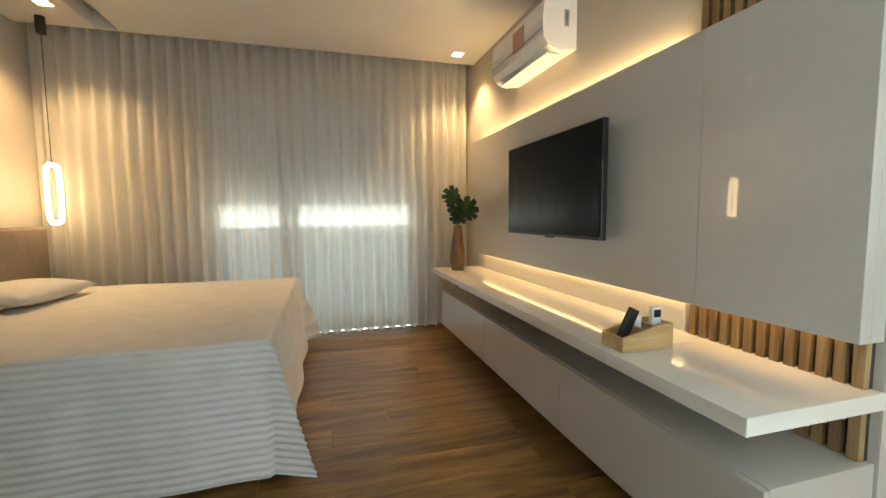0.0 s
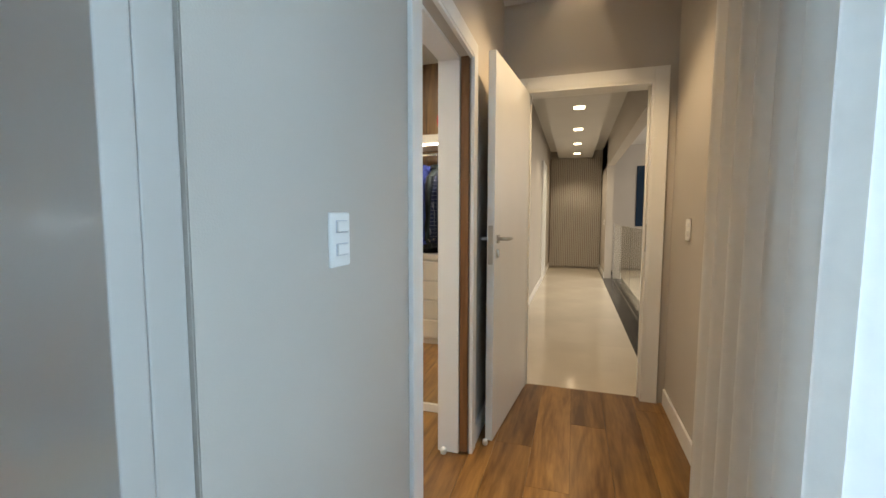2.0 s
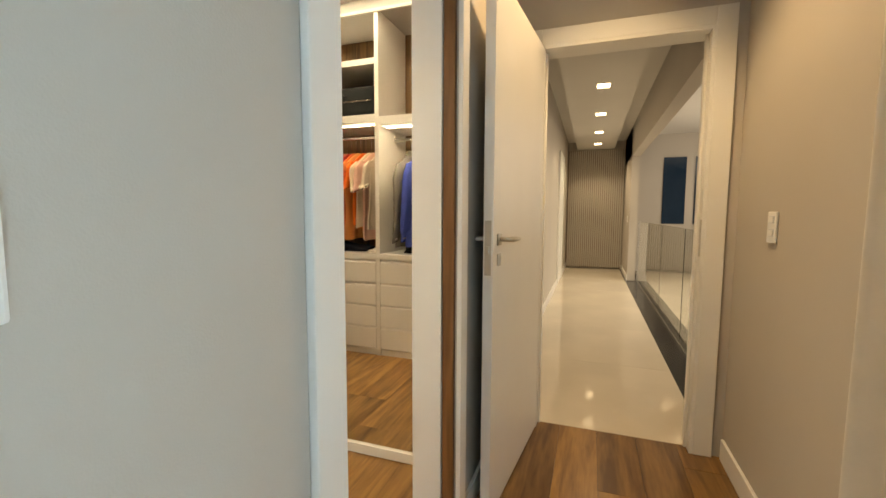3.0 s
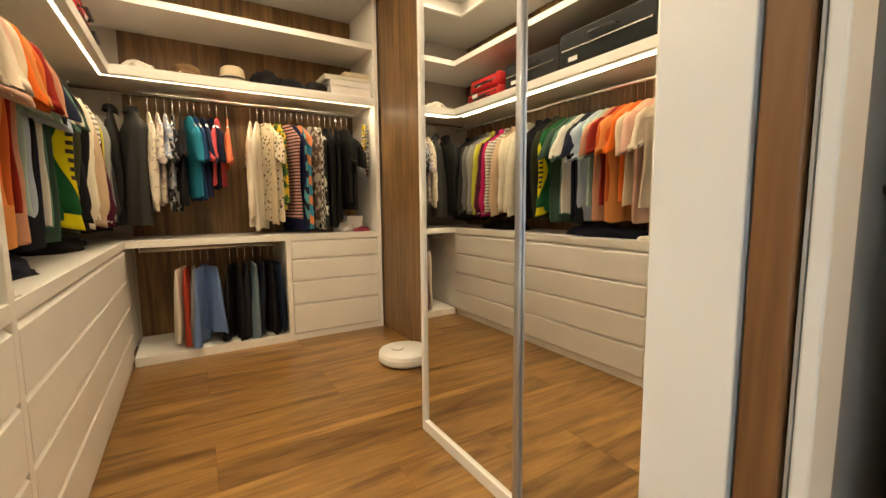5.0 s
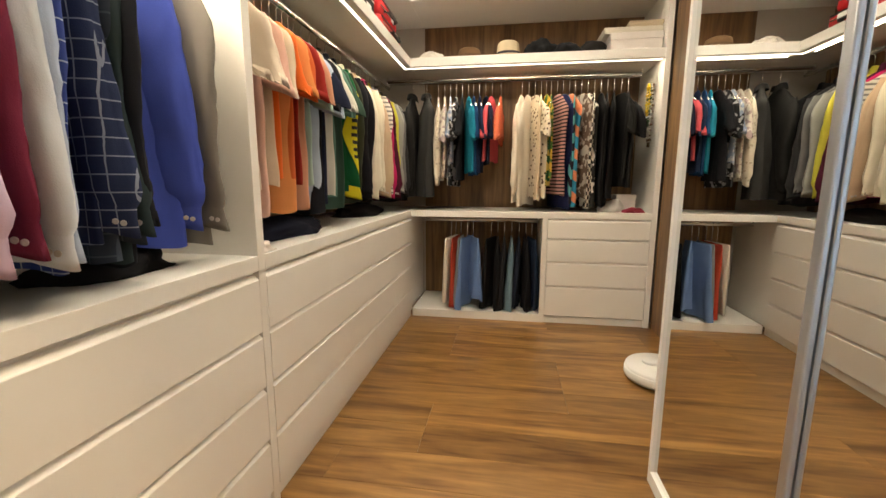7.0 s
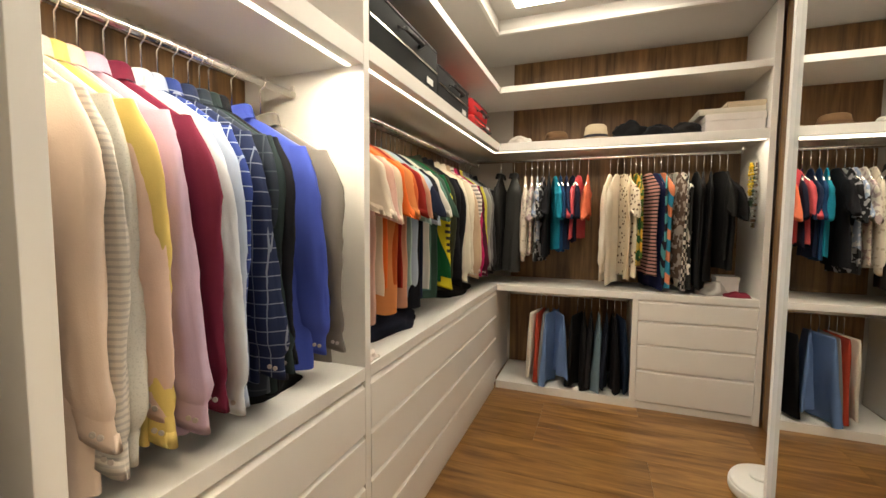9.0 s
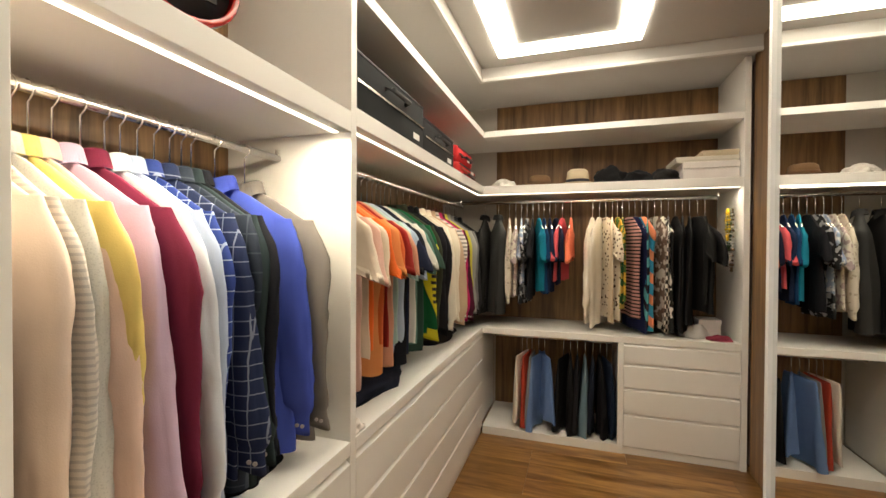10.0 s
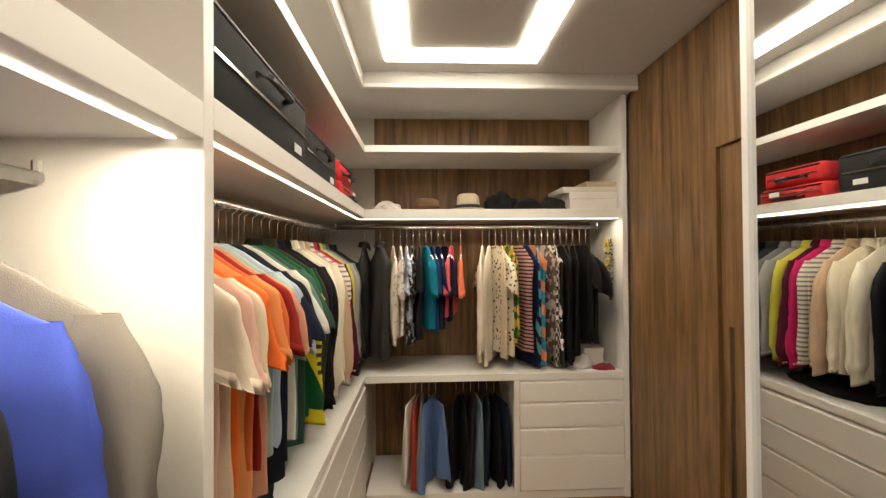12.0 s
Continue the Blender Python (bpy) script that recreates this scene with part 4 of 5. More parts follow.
def sleeve_skin(side, width, length, thick, rnd, short):
    """Returns the surface of a limp creased sleeve as a function of turn and fall."""
    kick = rnd.uniform(0.035, 0.065) if short else rnd.uniform(0.0, 0.045)
    sway, bow, ph = rnd.uniform(-0.012, 0.022), rnd.uniform(-0.014, 0.014), rnd.uniform(0, 60)
    w = width / 2
    if short:
        wide = ((0, 0.04), (0.15, 0.060), (0.5, 0.072), (1, 0.074))
        deep = ((0, 0.012), (0.25, 0.020), (1, 0.022))
    else:
        wide = ((0, 0.035), (0.10, 0.054), (0.25, 0.060), (0.55, 0.052), (0.88, 0.050), (0.90, 0.043), (1, 0.045))
        deep = ((0, 0.012), (0.12, 0.022), (0.5, 0.022), (0.86, 0.021), (0.90, 0.016), (1, 0.016))
    fat = thick / 0.018

    def skin(a, s, proud=0.0):
        c, q = math.cos(a), math.sin(a)
        z = length * s
        cx = w - 0.045 + 0.012 * ease(s * 4) + kick * (s if short else s * s * 0.6 + s * 0.4) + 0.008 * math.sin(5 * s + ph)
        cy = sway * s + bow * math.sin(math.pi * s)
        soft = ease(s * 5) * (1 if short else ease((0.93 - s) * 12))
        elbow = 1 + (0 if short else 0.9 * math.exp(-((s - 0.5) / 0.13) ** 2))
        g = 0.008 * crease(c * 1.5 + ph, q * 1.5 + z * 3, z * 3.5) + 0.004 * (elbow - 1) * crease(c * 0.8 + ph, q + z * 6, z * 15)
        g += 0.004 * crease(c * 3 + ph, q * 3 - z * 6, z * 12)
        g += 0.006 * math.sin(3 * a + 3 * s + ph)
        rx, ry = steps(s, wide) + g * soft + proud, steps(s, deep) * fat + 0.7 * g * soft + proud
        return (side * (cx + rx * math.copysign(abs(c) ** 0.9, c)), cy + ry * math.copysign(abs(q) ** 0.8, q), -0.088 - z - 0.03 * s * c * (1 if short else 0.4))

    return skin


def sleeve_mesh(skin, s0=0.0, s1=1.0, levels=34, n=22, proud=0.0):
    rows = [[skin(math.tau * k / n, s0 + (s1 - s0) * i / levels, proud) for k in range(n)] for i in range(levels + 1)]
    bm = grid_mesh(rows)
    bm.verts.ensure_lookup_table()
    # the opening is turned in a little at the end
    end = [bm.verts[levels * n + k] for k in range(n)]
    mid = sum((v.co for v in end), Vector()) / n
    inner = [bm.verts.new(mid + (v.co - mid) * 0.9 + Vector((0, 0, 0.03))) for v in end]
    for k in range(n):
        bm.faces.new((end[k], end[(k + 1) % n], inner[(k + 1) % n], inner[k]))
    bm.faces.new(inner)
    return bm


def collar_mesh():
    """A turned-down shirt collar with two points."""
    rows = []
    for lift, outset, droop in ((-0.004, 0.000, 0), (0.026, 0.002, 0), (0.033, 0.006, 0), (0.028, 0.011, 0), (-0.006, 0.020, 0.022)):
        row = []
        for k in range(33):
            a = 0.32 + (math.tau - 0.64) * k / 32 - math.pi / 2
            front = max(0.0, -math.sin(a)) ** 3
            row.append(((0.047 + outset) * math.cos(a), (0.026 + outset) * math.sin(a), lift - 0.014 * front - droop * front))
        rows.append(row)
    bm = grid_mesh(rows, False)
    bmesh.ops.solidify(bm, geom=bm.faces[:], thickness=0.0016)
    return bm


def hanger_mesh(bar):
    bm = bmesh.new()
    hook = [(0.0, 0, -0.115), (0.0, 0, 0.0)] + [(0.019 * math.sin(a), 0, 0.024 - 0.019 * math.cos(a)) for a in [0.5 + 0.45 * k for k in range(9)]]
    tube(bm, hook, 0.0022, 6)
    if bar:
        tube(bm, [(-0.105, 0, -0.112), (0.105, 0, -0.112)], 0.0035, 6)
    else:
        tube(bm, [(-0.17, 0, -0.196), (-0.10, 0, -0.152), (0, 0, -0.112), (0.10, 0, -0.152), (0.17, 0, -0.196)], 0.005, 6)
    bm.transform(Matrix.Translation((0, 0, -0.0295)))
    return mesh_of("hanger", bm, CHROME, True)


HANGER, CLIP_HANGER = hanger_mesh(False), hanger_mesh(True)
COLLARS, CLOTHS = {}, {}
BUTTON = mesh_of("button", lathe(bmesh.new(), ((0.0055, 0.0), (0.006, 0.001), (0.005, 0.002), (0.002, 0.0015)), 10), mat("shirt_button", (0.45, 0.40, 0.36), 0.3), True)


def fabric(color, pattern="", second=(0.8, 0.8, 0.8), scale=20.0):
    key = (color, pattern, second, scale)
    if key not in CLOTHS:
        CLOTHS[key] = cloth("cloth", color, pattern, second, scale)
    return CLOTHS[key]


def garment(kind, label, at, along, width, length, color, sleeves="", pattern="", second=(0.8, 0.8, 0.8), scale=20.0, thick=0.022, flare=0.06, lean=0.0, group=""):
    """Hangs a garment at a place on a rail; along is the rail's axis."""
    rnd = random.Random(label + str(at))
    turn = (0 if along == "y" else 90) + rnd.uniform(-3.5, 3.5) + lean
    m = fabric(color, pattern, second, scale)
    hanging = kind not in ("trousers", "skirt")
    hg = tagged(new("hanger", HANGER if hanging else CLIP_HANGER), "slim metal clothes hanger on the rail", "hanger", group + " hangers")
    hg.matrix_world = pose(at[0], at[1], at[2] + 0.002, 0, 0, turn)
    g = thing(kind, (at[0], at[1], at[2] - 0.130), label, kind.replace("_", " "), group, turn)
    part("body", profile_body(width, length, thick, rnd, flare, hanging), m, g, "", True, True)
    if sleeves:
        short = sleeves == "short"
        ln = rnd.uniform(0.19, 0.24) if short else min(length - 0.06, rnd.uniform(0.57, 0.63))
        for side in (1, -1):
            skin = sleeve_skin(side, width, ln, thick, rnd, short)
            sl = part("sleeve", sleeve_mesh(skin), m, g, "", True, True)
            if side == 1:
                SKINS[g.name] = skin
            if kind == "shirt":
                part("cuff", sleeve_mesh(skin, 0.905, 1.0, 3, 22, 0.0025), m, sl, "", True, True)
                for k in (0.0, 0.35):
                    b = new("button", BUTTON)
                    p0 = Vector(skin(-0.9 - k, 0.955, 0.003))
                    b.parent = sl
                    b.matrix_basis = Matrix.Translation(p0) @ Vector((0.35 * side, -1, 0)).to_track_quat("Z", "Y").to_matrix().to_4x4()
    if kind in ("shirt", "jacket"):
        if m.name not in COLLARS:
            COLLARS[m.name] = mesh_of("collar", collar_mesh(), m, True)
        c = new("collar", COLLARS[m.name])
        c.parent = g
    return g


SKINS = {}


SHIRTS = [
    (1.135, "pale cream cotton shirt", (0.74, 0.60, 0.50), "", None, 0),
    (1.170, "beige shirt with fine grey stripes", (0.62, 0.58, 0.52), "across", (0.47, 0.45, 0.42), 85),
    (1.200, "light grey dotted shirt", (0.60, 0.59, 0.54), "dots", (0.53, 0.52, 0.48), 220),
    (1.225, "soft yellow shirt", (0.74, 0.58, 0.19), "", None, 0),
    (1.250, "pale peach shirt", (0.76, 0.56, 0.47), "", None, 0),
    (1.287, "lilac shirt with loose sleeves", (0.56, 0.42, 0.55), "", None, 0),
    (1.335, "deep burgundy shirt", (0.17, 0.025, 0.055), "", None, 0),
    (1.380, "white shirt with faint blue weave", (0.66, 0.70, 0.76), "", None, 0),
    (1.412, "pale blue shirt", (0.42, 0.50, 0.66), "", None, 0),
    (1.450, "royal blue plaid shirt with white lines", (0.035, 0.06, 0.24), "plaid", (0.34, 0.40, 0.56), 31),
    (1.490, "dark navy plaid shirt", (0.025, 0.035, 0.085), "plaid", (0.22, 0.25, 0.33), 30),
    (1.530, "dark slate shirt with faint checks", (0.035, 0.045, 0.065), "plaid", (0.07, 0.085, 0.11), 22),
    (1.562, "dark green-grey shirt", (0.030, 0.045, 0.048), "", None, 0),
    (1.590, "black shirt", (0.016, 0.017, 0.022), "", None, 0),
    (1.665, "bright royal blue shirt", (0.065, 0.10, 0.46), "", None, 0),
    (1.775, "grey buttoned shirt", (0.20, 0.185, 0.165), "", None, 0),
]
TURNED = {"bright royal blue shirt": 15, "grey buttoned shirt": 5, "lilac shirt with loose sleeves": 6, "deep burgundy shirt": 6}
for y, lab, col, pat, sec, sc in SHIRTS:
    garment("shirt", lab + " on a hanger", (2.955, y, 1.745), "y", 0.47, 0.70 + 0.06 * ((y * 37) % 1), col, "long", pat, sec or (0.8, 0.8, 0.8), sc, 0.014, 0.03, TURNED.get(lab, 2), "shirts in the shirt bay")
WEST = [
    ("t_shirt", 2.03, "beige T-shirt with a dark sleeve edge", (0.62, 0.53, 0.43), "short", 0.64, ""),
    ("t_shirt", 2.085, "pale pink cotton T-shirt", (0.70, 0.44, 0.36), "short", 0.72, ""),
    ("t_shirt", 2.135, "cream short-sleeved T-shirt", (0.68, 0.56, 0.42), "short", 0.62, ""),
    ("t_shirt", 2.19, "bright orange T-shirt", (0.74, 0.15, 0.03), "short", 0.60, ""),
    ("t_shirt", 2.24, "light orange T-shirt", (0.66, 0.26, 0.09), "short", 0.72, ""),
    ("t_shirt", 2.285, "rust orange T-shirt", (0.58, 0.13, 0.04), "short", 0.60, ""),
    ("t_shirt", 2.33, "dark red T-shirt", (0.30, 0.03, 0.025), "short", 0.62, ""),
    ("t_shirt", 2.37, "peach T-shirt", (0.56, 0.28, 0.18), "short", 0.72, ""),
    ("t_shirt", 2.415, "pale mint T-shirt", (0.36, 0.50, 0.46), "short", 0.62, ""),
    ("t_shirt", 2.465, "light blue and white T-shirt", (0.40, 0.48, 0.60), "short", 0.72, ""),
    ("t_shirt", 2.52, "black T-shirt", (0.014, 0.015, 0.02), "short", 0.74, ""),
    ("t_shirt", 2.57, "dark navy T-shirt", (0.018, 0.022, 0.045), "short", 0.70, ""),
    ("t_shirt", 2.615, "white T-shirt", (0.64, 0.62, 0.56), "short", 0.68, ""),
    ("t_shirt", 2.665, "sea green T-shirt", (0.10, 0.20, 0.16), "short", 0.68, ""),
    ("t_shirt", 2.71, "dark grey-green T-shirt", (0.045, 0.085, 0.065), "short", 0.74, ""),
    ("sweatshirt", 2.78, "green sports jacket with a yellow band", (0.011, 0.095, 0.035), "long", 0.66, ""),
    ("jacket", 2.865, "dark olive jacket", (0.040, 0.045, 0.028), "long", 0.72, ""),
    ("jacket", 2.95, "black suit jacket", (0.014, 0.014, 0.018), "long", 0.72, ""),
    ("jacket", 3.045, "black dinner jacket", (0.013, 0.013, 0.016), "long", 0.70, ""),
    ("jacket", 3.15, "cream white blazer", (0.72, 0.67, 0.55), "long", 0.68, ""),
    ("jacket", 3.25, "ivory knitted jacket", (0.70, 0.64, 0.52), "long", 0.68, ""),
    ("shirt", 3.34, "sand-coloured shirt", (0.52, 0.38, 0.26), "long", 0.68, ""),
    ("shirt", 3.41, "white shirt with grey stripes", (0.66, 0.62, 0.55), "long", 0.68, "across"),
    ("shirt", 3.48, "raspberry pink shirt", (0.45, 0.02, 0.11), "long", 0.68, ""),
    ("shirt", 3.54, "dark plum shirt", (0.07, 0.012, 0.028), "long", 0.72, ""),
    ("shirt", 3.60, "mustard yellow shirt", (0.50, 0.46, 0.06), "long", 0.66, ""),
    ("jacket", 3.67, "light grey wool jacket", (0.26, 0.26, 0.25), "long", 0.68, ""),
    ("jacket", 3.76, "grey wool jacket", (0.15, 0.15, 0.15), "long", 0.70, ""),
    ("jacket", 3.87, "charcoal jacket", (0.03, 0.03, 0.033), "long", 0.74, ""),
    ("jacket", 4.00, "black jacket", (0.014, 0.014, 0.016), "long", 0.76, ""),
]
GREEN = None
for kind, y, lab, col, sl, ln, pat in WEST:
    g = garment(kind, lab + " on a hanger", (2.97, y, 1.775), "y", 0.43 if sl == "short" else 0.44, ln, col, sl, pat, (0.22, 0.21, 0.20), 38, 0.015, 0.0, random.Random(lab).uniform(-5, 9), "clothes in the long bay")
    if "green sports" in lab:
        GREEN = g
# yellow arm band with dark lettering bars, and cuff, on the green jacket
YEL = cloth("yellow_cloth", (0.68, 0.60, 0.03))
GSKIN = SKINS[GREEN.name]


def patch(s0, s1, half, mid, proud, levels=18, taper=True):
    """A piece laid on the sleeve, a lozenge or a plain strip."""
    rows = []
    for i in range(levels + 1):
        f = i / levels
        h = half * (1 - abs(2 * f - 1) ** 1.4 if taper else 1) + 0.02
        rows.append([GSKIN(mid + h * (k / 5 - 1), s0 + (s1 - s0) * f, proud) for k in range(11)])
    return grid_mesh(rows, False)


band = part("arm_band", patch(0.16, 0.80, 1.25, -0.35, 0.003), YEL, GREEN, "yellow lozenge with dark lettering", True, True)
for k in range(7):
    part("lettering", patch(0.315 + 0.055 * k, 0.342 + 0.055 * k, 0.42 - 0.05 * abs(k - 3), -0.55, 0.005, 2, False), BLACK, band, "", True, True)
part("cuff", sleeve_mesh(GSKIN, 0.90, 1.0, 4, 22, 0.004), YEL, GREEN, "yellow cuff", True, True)

NORTH = [
    ("jacket", 3.20, "black hooded coat", (0.016, 0.016, 0.016), "long", 0.74, "", None, 0, 0.03),
    ("jacket", 3.31, "charcoal quilted coat", (0.035, 0.035, 0.035), "", 0.74, "", None, 0, 0.05),
    ("blouse", 3.40, "ivory lace blouse", (0.62, 0.56, 0.47), "long", 0.62, "dots", (0.42, 0.37, 0.30), 40, 0.02),
    ("blouse", 3.45, "cream lace blouse", (0.60, 0.55, 0.48), "short", 0.60, "flower", (0.36, 0.28, 0.28), 30, 0.02),
    ("blouse", 3.495, "blue and white print blouse", (0.30, 0.36, 0.50), "short", 0.50, "flower", (0.6, 0.6, 0.62), 34, 0.018),
    ("blouse", 3.54, "black print blouse", (0.02, 0.02, 0.022), "short", 0.66, "flower", (0.35, 0.35, 0.36), 22, 0.018),
    ("dress", 3.585, "black dress", (0.013, 0.013, 0.016), "short", 0.62, "", None, 0, 0.02),
    ("blouse", 3.63, "teal blue blouse", (0.015, 0.20, 0.30), "short", 0.56, "", None, 0, 0.018),
    ("blouse", 3.67, "dark blue blouse", (0.015, 0.05, 0.13), "short", 0.58, "", None, 0, 0.018),
    ("blouse", 3.715, "navy blouse", (0.014, 0.022, 0.055), "short", 0.56, "", None, 0, 0.018),
    ("blouse", 3.76, "dark navy top", (0.013, 0.014, 0.03), "short", 0.50, "", None, 0, 0.018),
    ("blouse", 3.81, "coral pink blouse", (0.62, 0.10, 0.12), "short", 0.48, "", None, 0, 0.018),
    ("blouse", 3.875, "salmon orange blouse", (0.68, 0.17, 0.09), "short", 0.30, "", None, 0, 0.014),
    ("dress", 4.03, "cream long-sleeved dress", (0.68, 0.61, 0.50), "long", 0.78, "", None, 0, 0.018),
    ("dress", 4.08, "ivory long dress", (0.70, 0.64, 0.54), "long", 0.80, "", None, 0, 0.016),
    ("dress", 4.125, "cream dress with small brown flowers", (0.66, 0.58, 0.45), "short", 0.74, "dots", (0.10, 0.06, 0.04), 34, 0.016),
    ("dress", 4.17, "ecru plain dress", (0.62, 0.52, 0.37), "", 0.76, "", None, 0, 0.014),
    ("dress", 4.205, "golden yellow dress", (0.62, 0.38, 0.05), "", 0.60, "flower", (0.08, 0.16, 0.04), 18, 0.014),
    ("dress", 4.24, "green print dress", (0.03, 0.10, 0.04), "", 0.66, "flower", (0.55, 0.40, 0.10), 20, 0.014),
    ("dress", 4.285, "black and pink striped dress", (0.42, 0.22, 0.20), "", 0.72, "across", (0.02, 0.02, 0.02), 40, 0.016),
    ("dress", 4.325, "long dark navy skirt dress", (0.014, 0.018, 0.06), "", 0.82, "", None, 0, 0.014),
    ("dress", 4.37, "blue, coral and black geometric dress", (0.03, 0.20, 0.32), "", 0.80, "diagonal", (0.60, 0.20, 0.10), 9, 0.018),
    ("dress", 4.41, "teal geometric dress", (0.10, 0.34, 0.36), "", 0.78, "diagonal", (0.02, 0.02, 0.03), 11, 0.014),
    ("dress", 4.455, "brown print dress", (0.12, 0.08, 0.06), "", 0.74, "flower", (0.4, 0.35, 0.3), 26, 0.014),
    ("dress", 4.50, "black and white flowered dress", (0.02, 0.02, 0.02), "", 0.80, "flower", (0.70, 0.66, 0.58), 13, 0.018),
    ("dress", 4.545, "black and white checked dress", (0.03, 0.03, 0.03), "", 0.82, "check", (0.66, 0.63, 0.56), 36, 0.014),
    ("dress", 4.59, "black dress", (0.012, 0.012, 0.013), "", 0.78, "", None, 0, 0.02),
    ("dress", 4.635, "long black dress", (0.011, 0.011, 0.012), "", 0.80, "", None, 0, 0.02),
    ("dress", 4.68, "black sleeveless dress", (0.013, 0.013, 0.014), "", 0.74, "", None, 0, 0.02),
    ("dress", 4.73, "black knit dress", (0.014, 0.014, 0.015), "short", 0.66, "", None, 0, 0.02),
    ("dress", 4.775, "short black dress", (0.012, 0.012, 0.012), "short", 0.60, "", None, 0, 0.02),
]
for kind, x, lab, col, sl, ln, pat, sec, sc, th in NORTH:
    garment(kind, lab + " on a hanger", (x, 4.11, 1.795), "x", 0.40 if kind != "blouse" else 0.36, ln, col, sl, pat, sec or (0.8, 0.8, 0.8), sc, th * 0.8, 0.06, random.Random(lab + "lean").uniform(-16, 22), "clothes before the wood panel")
PANTS = [(3.52, "white trousers", (0.66, 0.61, 0.54), 0.50), (3.555, "rust red trousers", (0.36, 0.05, 0.03), 0.53), (3.595, "grey trousers", (0.20, 0.20, 0.21), 0.52),
         (3.645, "light blue jeans", (0.13, 0.21, 0.40), 0.54), (3.69, "blue denim trousers", (0.11, 0.18, 0.36), 0.46), (3.83, "black trousers", (0.012, 0.012, 0.013), 0.54), (3.88, "black cotton trousers", (0.014, 0.014, 0.016), 0.55),
         (3.93, "dark charcoal trousers", (0.02, 0.02, 0.024), 0.53), (3.985, "washed blue jeans", (0.14, 0.21, 0.26), 0.55), (4.04, "dark navy trousers", (0.014, 0.018, 0.03), 0.52), (4.09, "black slim trousers", (0.014, 0.014, 0.017), 0.54), (4.135, "dark blue jeans", (0.015, 0.025, 0.05), 0.53)]
for x, lab, col, ln in PANTS:
    garment("trousers", lab + " hanging folded from the low rail", (x, 4.03, 0.745), "x", 0.26, ln, col, "", "", (0.8, 0.8, 0.8), 20, 0.020, 0.55 if "denim" in lab or "light blue" in lab else 0.12, lean=random.Random(lab).uniform(-16, 16) + (34 if "denim" in lab else 0), group="trousers under the counter")

# ---------------- closet: things on the shelves and counter ----------------
ZT = ZS + 0.06


def hat(x, y, r, crown, color, band_color, label, brim=0.05):
    h = thing("hat", (x, y, ZT), label, "hat", "hats on the shelf")
    m = cloth("hat_felt", color)
    b = lathe(bmesh.new(), ((r, 0.001), (r + brim, 0.008), (r + brim + 0.003, 0.012), (r + brim, 0.014), (r, 0.008)), 28, x, y)
    b.transform(Matrix.Translation((0, 0, ZT)))
    part("brim", b, m, h, "", True)
    b = lathe(bmesh.new(), ((r, 0.004), (r * 0.98, crown * 0.5), (r * 0.90, crown * 0.88), (r * 0.7, crown), (r * 0.35, crown * 0.96), (0.001, crown * 0.90)), 28, x, y)
    b.transform(Matrix.Translation((0, 0, ZT)))
    part("crown", b, m, h, "", True)
    b = lathe(bmesh.new(), ((r + 0.002, 0.012), (r + 0.001, 0.04)), 28, x, y)
    b.transform(Matrix.Translation((0, 0, ZT)))
    part("band", b, cloth("hat_band", band_color), h, "", True)


hat(3.64, 4.04, 0.085, 0.085, (0.16, 0.095, 0.05), (0.12, 0.07, 0.04), "brown felt hat on the long shelf")
hat(3.92, 4.02, 0.082, 0.115, (0.52, 0.43, 0.30), (0.04, 0.04, 0.05), "straw fedora with a dark band on the shelf", 0.035)


def heap(name, x, y, w, d, h, color, label, cat, seed, z=None):
    z = ZT if z is None else z
    bm = bmesh.new()
    bmesh.ops.create_icosphere(bm, subdivisions=4, radius=1)
    for v in bm.verts:
        q = 1 + 0.28 * noise.noise(v.co * 1.7 + Vector((seed, 0, 0))) + 0.10 * noise.noise(v.co * 5 + Vector((0, seed, 0)))
        v.co = Vector((v.co.x * w / 2 * q, v.co.y * d / 2 * q, max(-0.02, v.co.z) * h * q))
        v.co.z = max(0.0, v.co.z)
    t = thing(name, (x, y, z + 0.001), label, cat)
    part("cloth", bm, cloth("heap_cloth", color), t, "", True, True)


heap("cap", 4.16, 4.04, 0.26, 0.24, 0.125, (0.012, 0.012, 0.013), "black cap lying on the long shelf", "hat", 1)
heap("cap", 4.32, 4.02, 0.24, 0.22, 0.085, (0.016, 0.016, 0.018), "dark leather cap on the long shelf", "hat", 7)
heap("bag", 4.50, 4.01, 0.22, 0.20, 0.085, (0.022, 0.02, 0.02), "folded black bag in clear wrap on the shelf", "bag", 12)
heap("towel", 3.37, 3.98, 0.17, 0.15, 0.060, (0.60, 0.57, 0.52), "rolled white towel on the shelf corner", "towel", 4)


def carton(x0, x1, y0, y1, z0, z1, color, lid, label):
    b = thing("storage_box", ((x0 + x1) / 2, (y0 + y1) / 2, z0), label, "box", "boxes on the shelf")
    m = mat("box_card", color, 0.7, vary=0.05, scale=10, bump=0.1)
    part("body", boxes((x0, x1, y0, y1, z0 + 0.0005, z1 - lid), bevel=0.002), m, b)
    part("lid", boxes((x0 - 0.004, x1 + 0.004, y0 - 0.004, y1 + 0.004, z1 - lid - 0.012, z1), bevel=0.002), m, b)


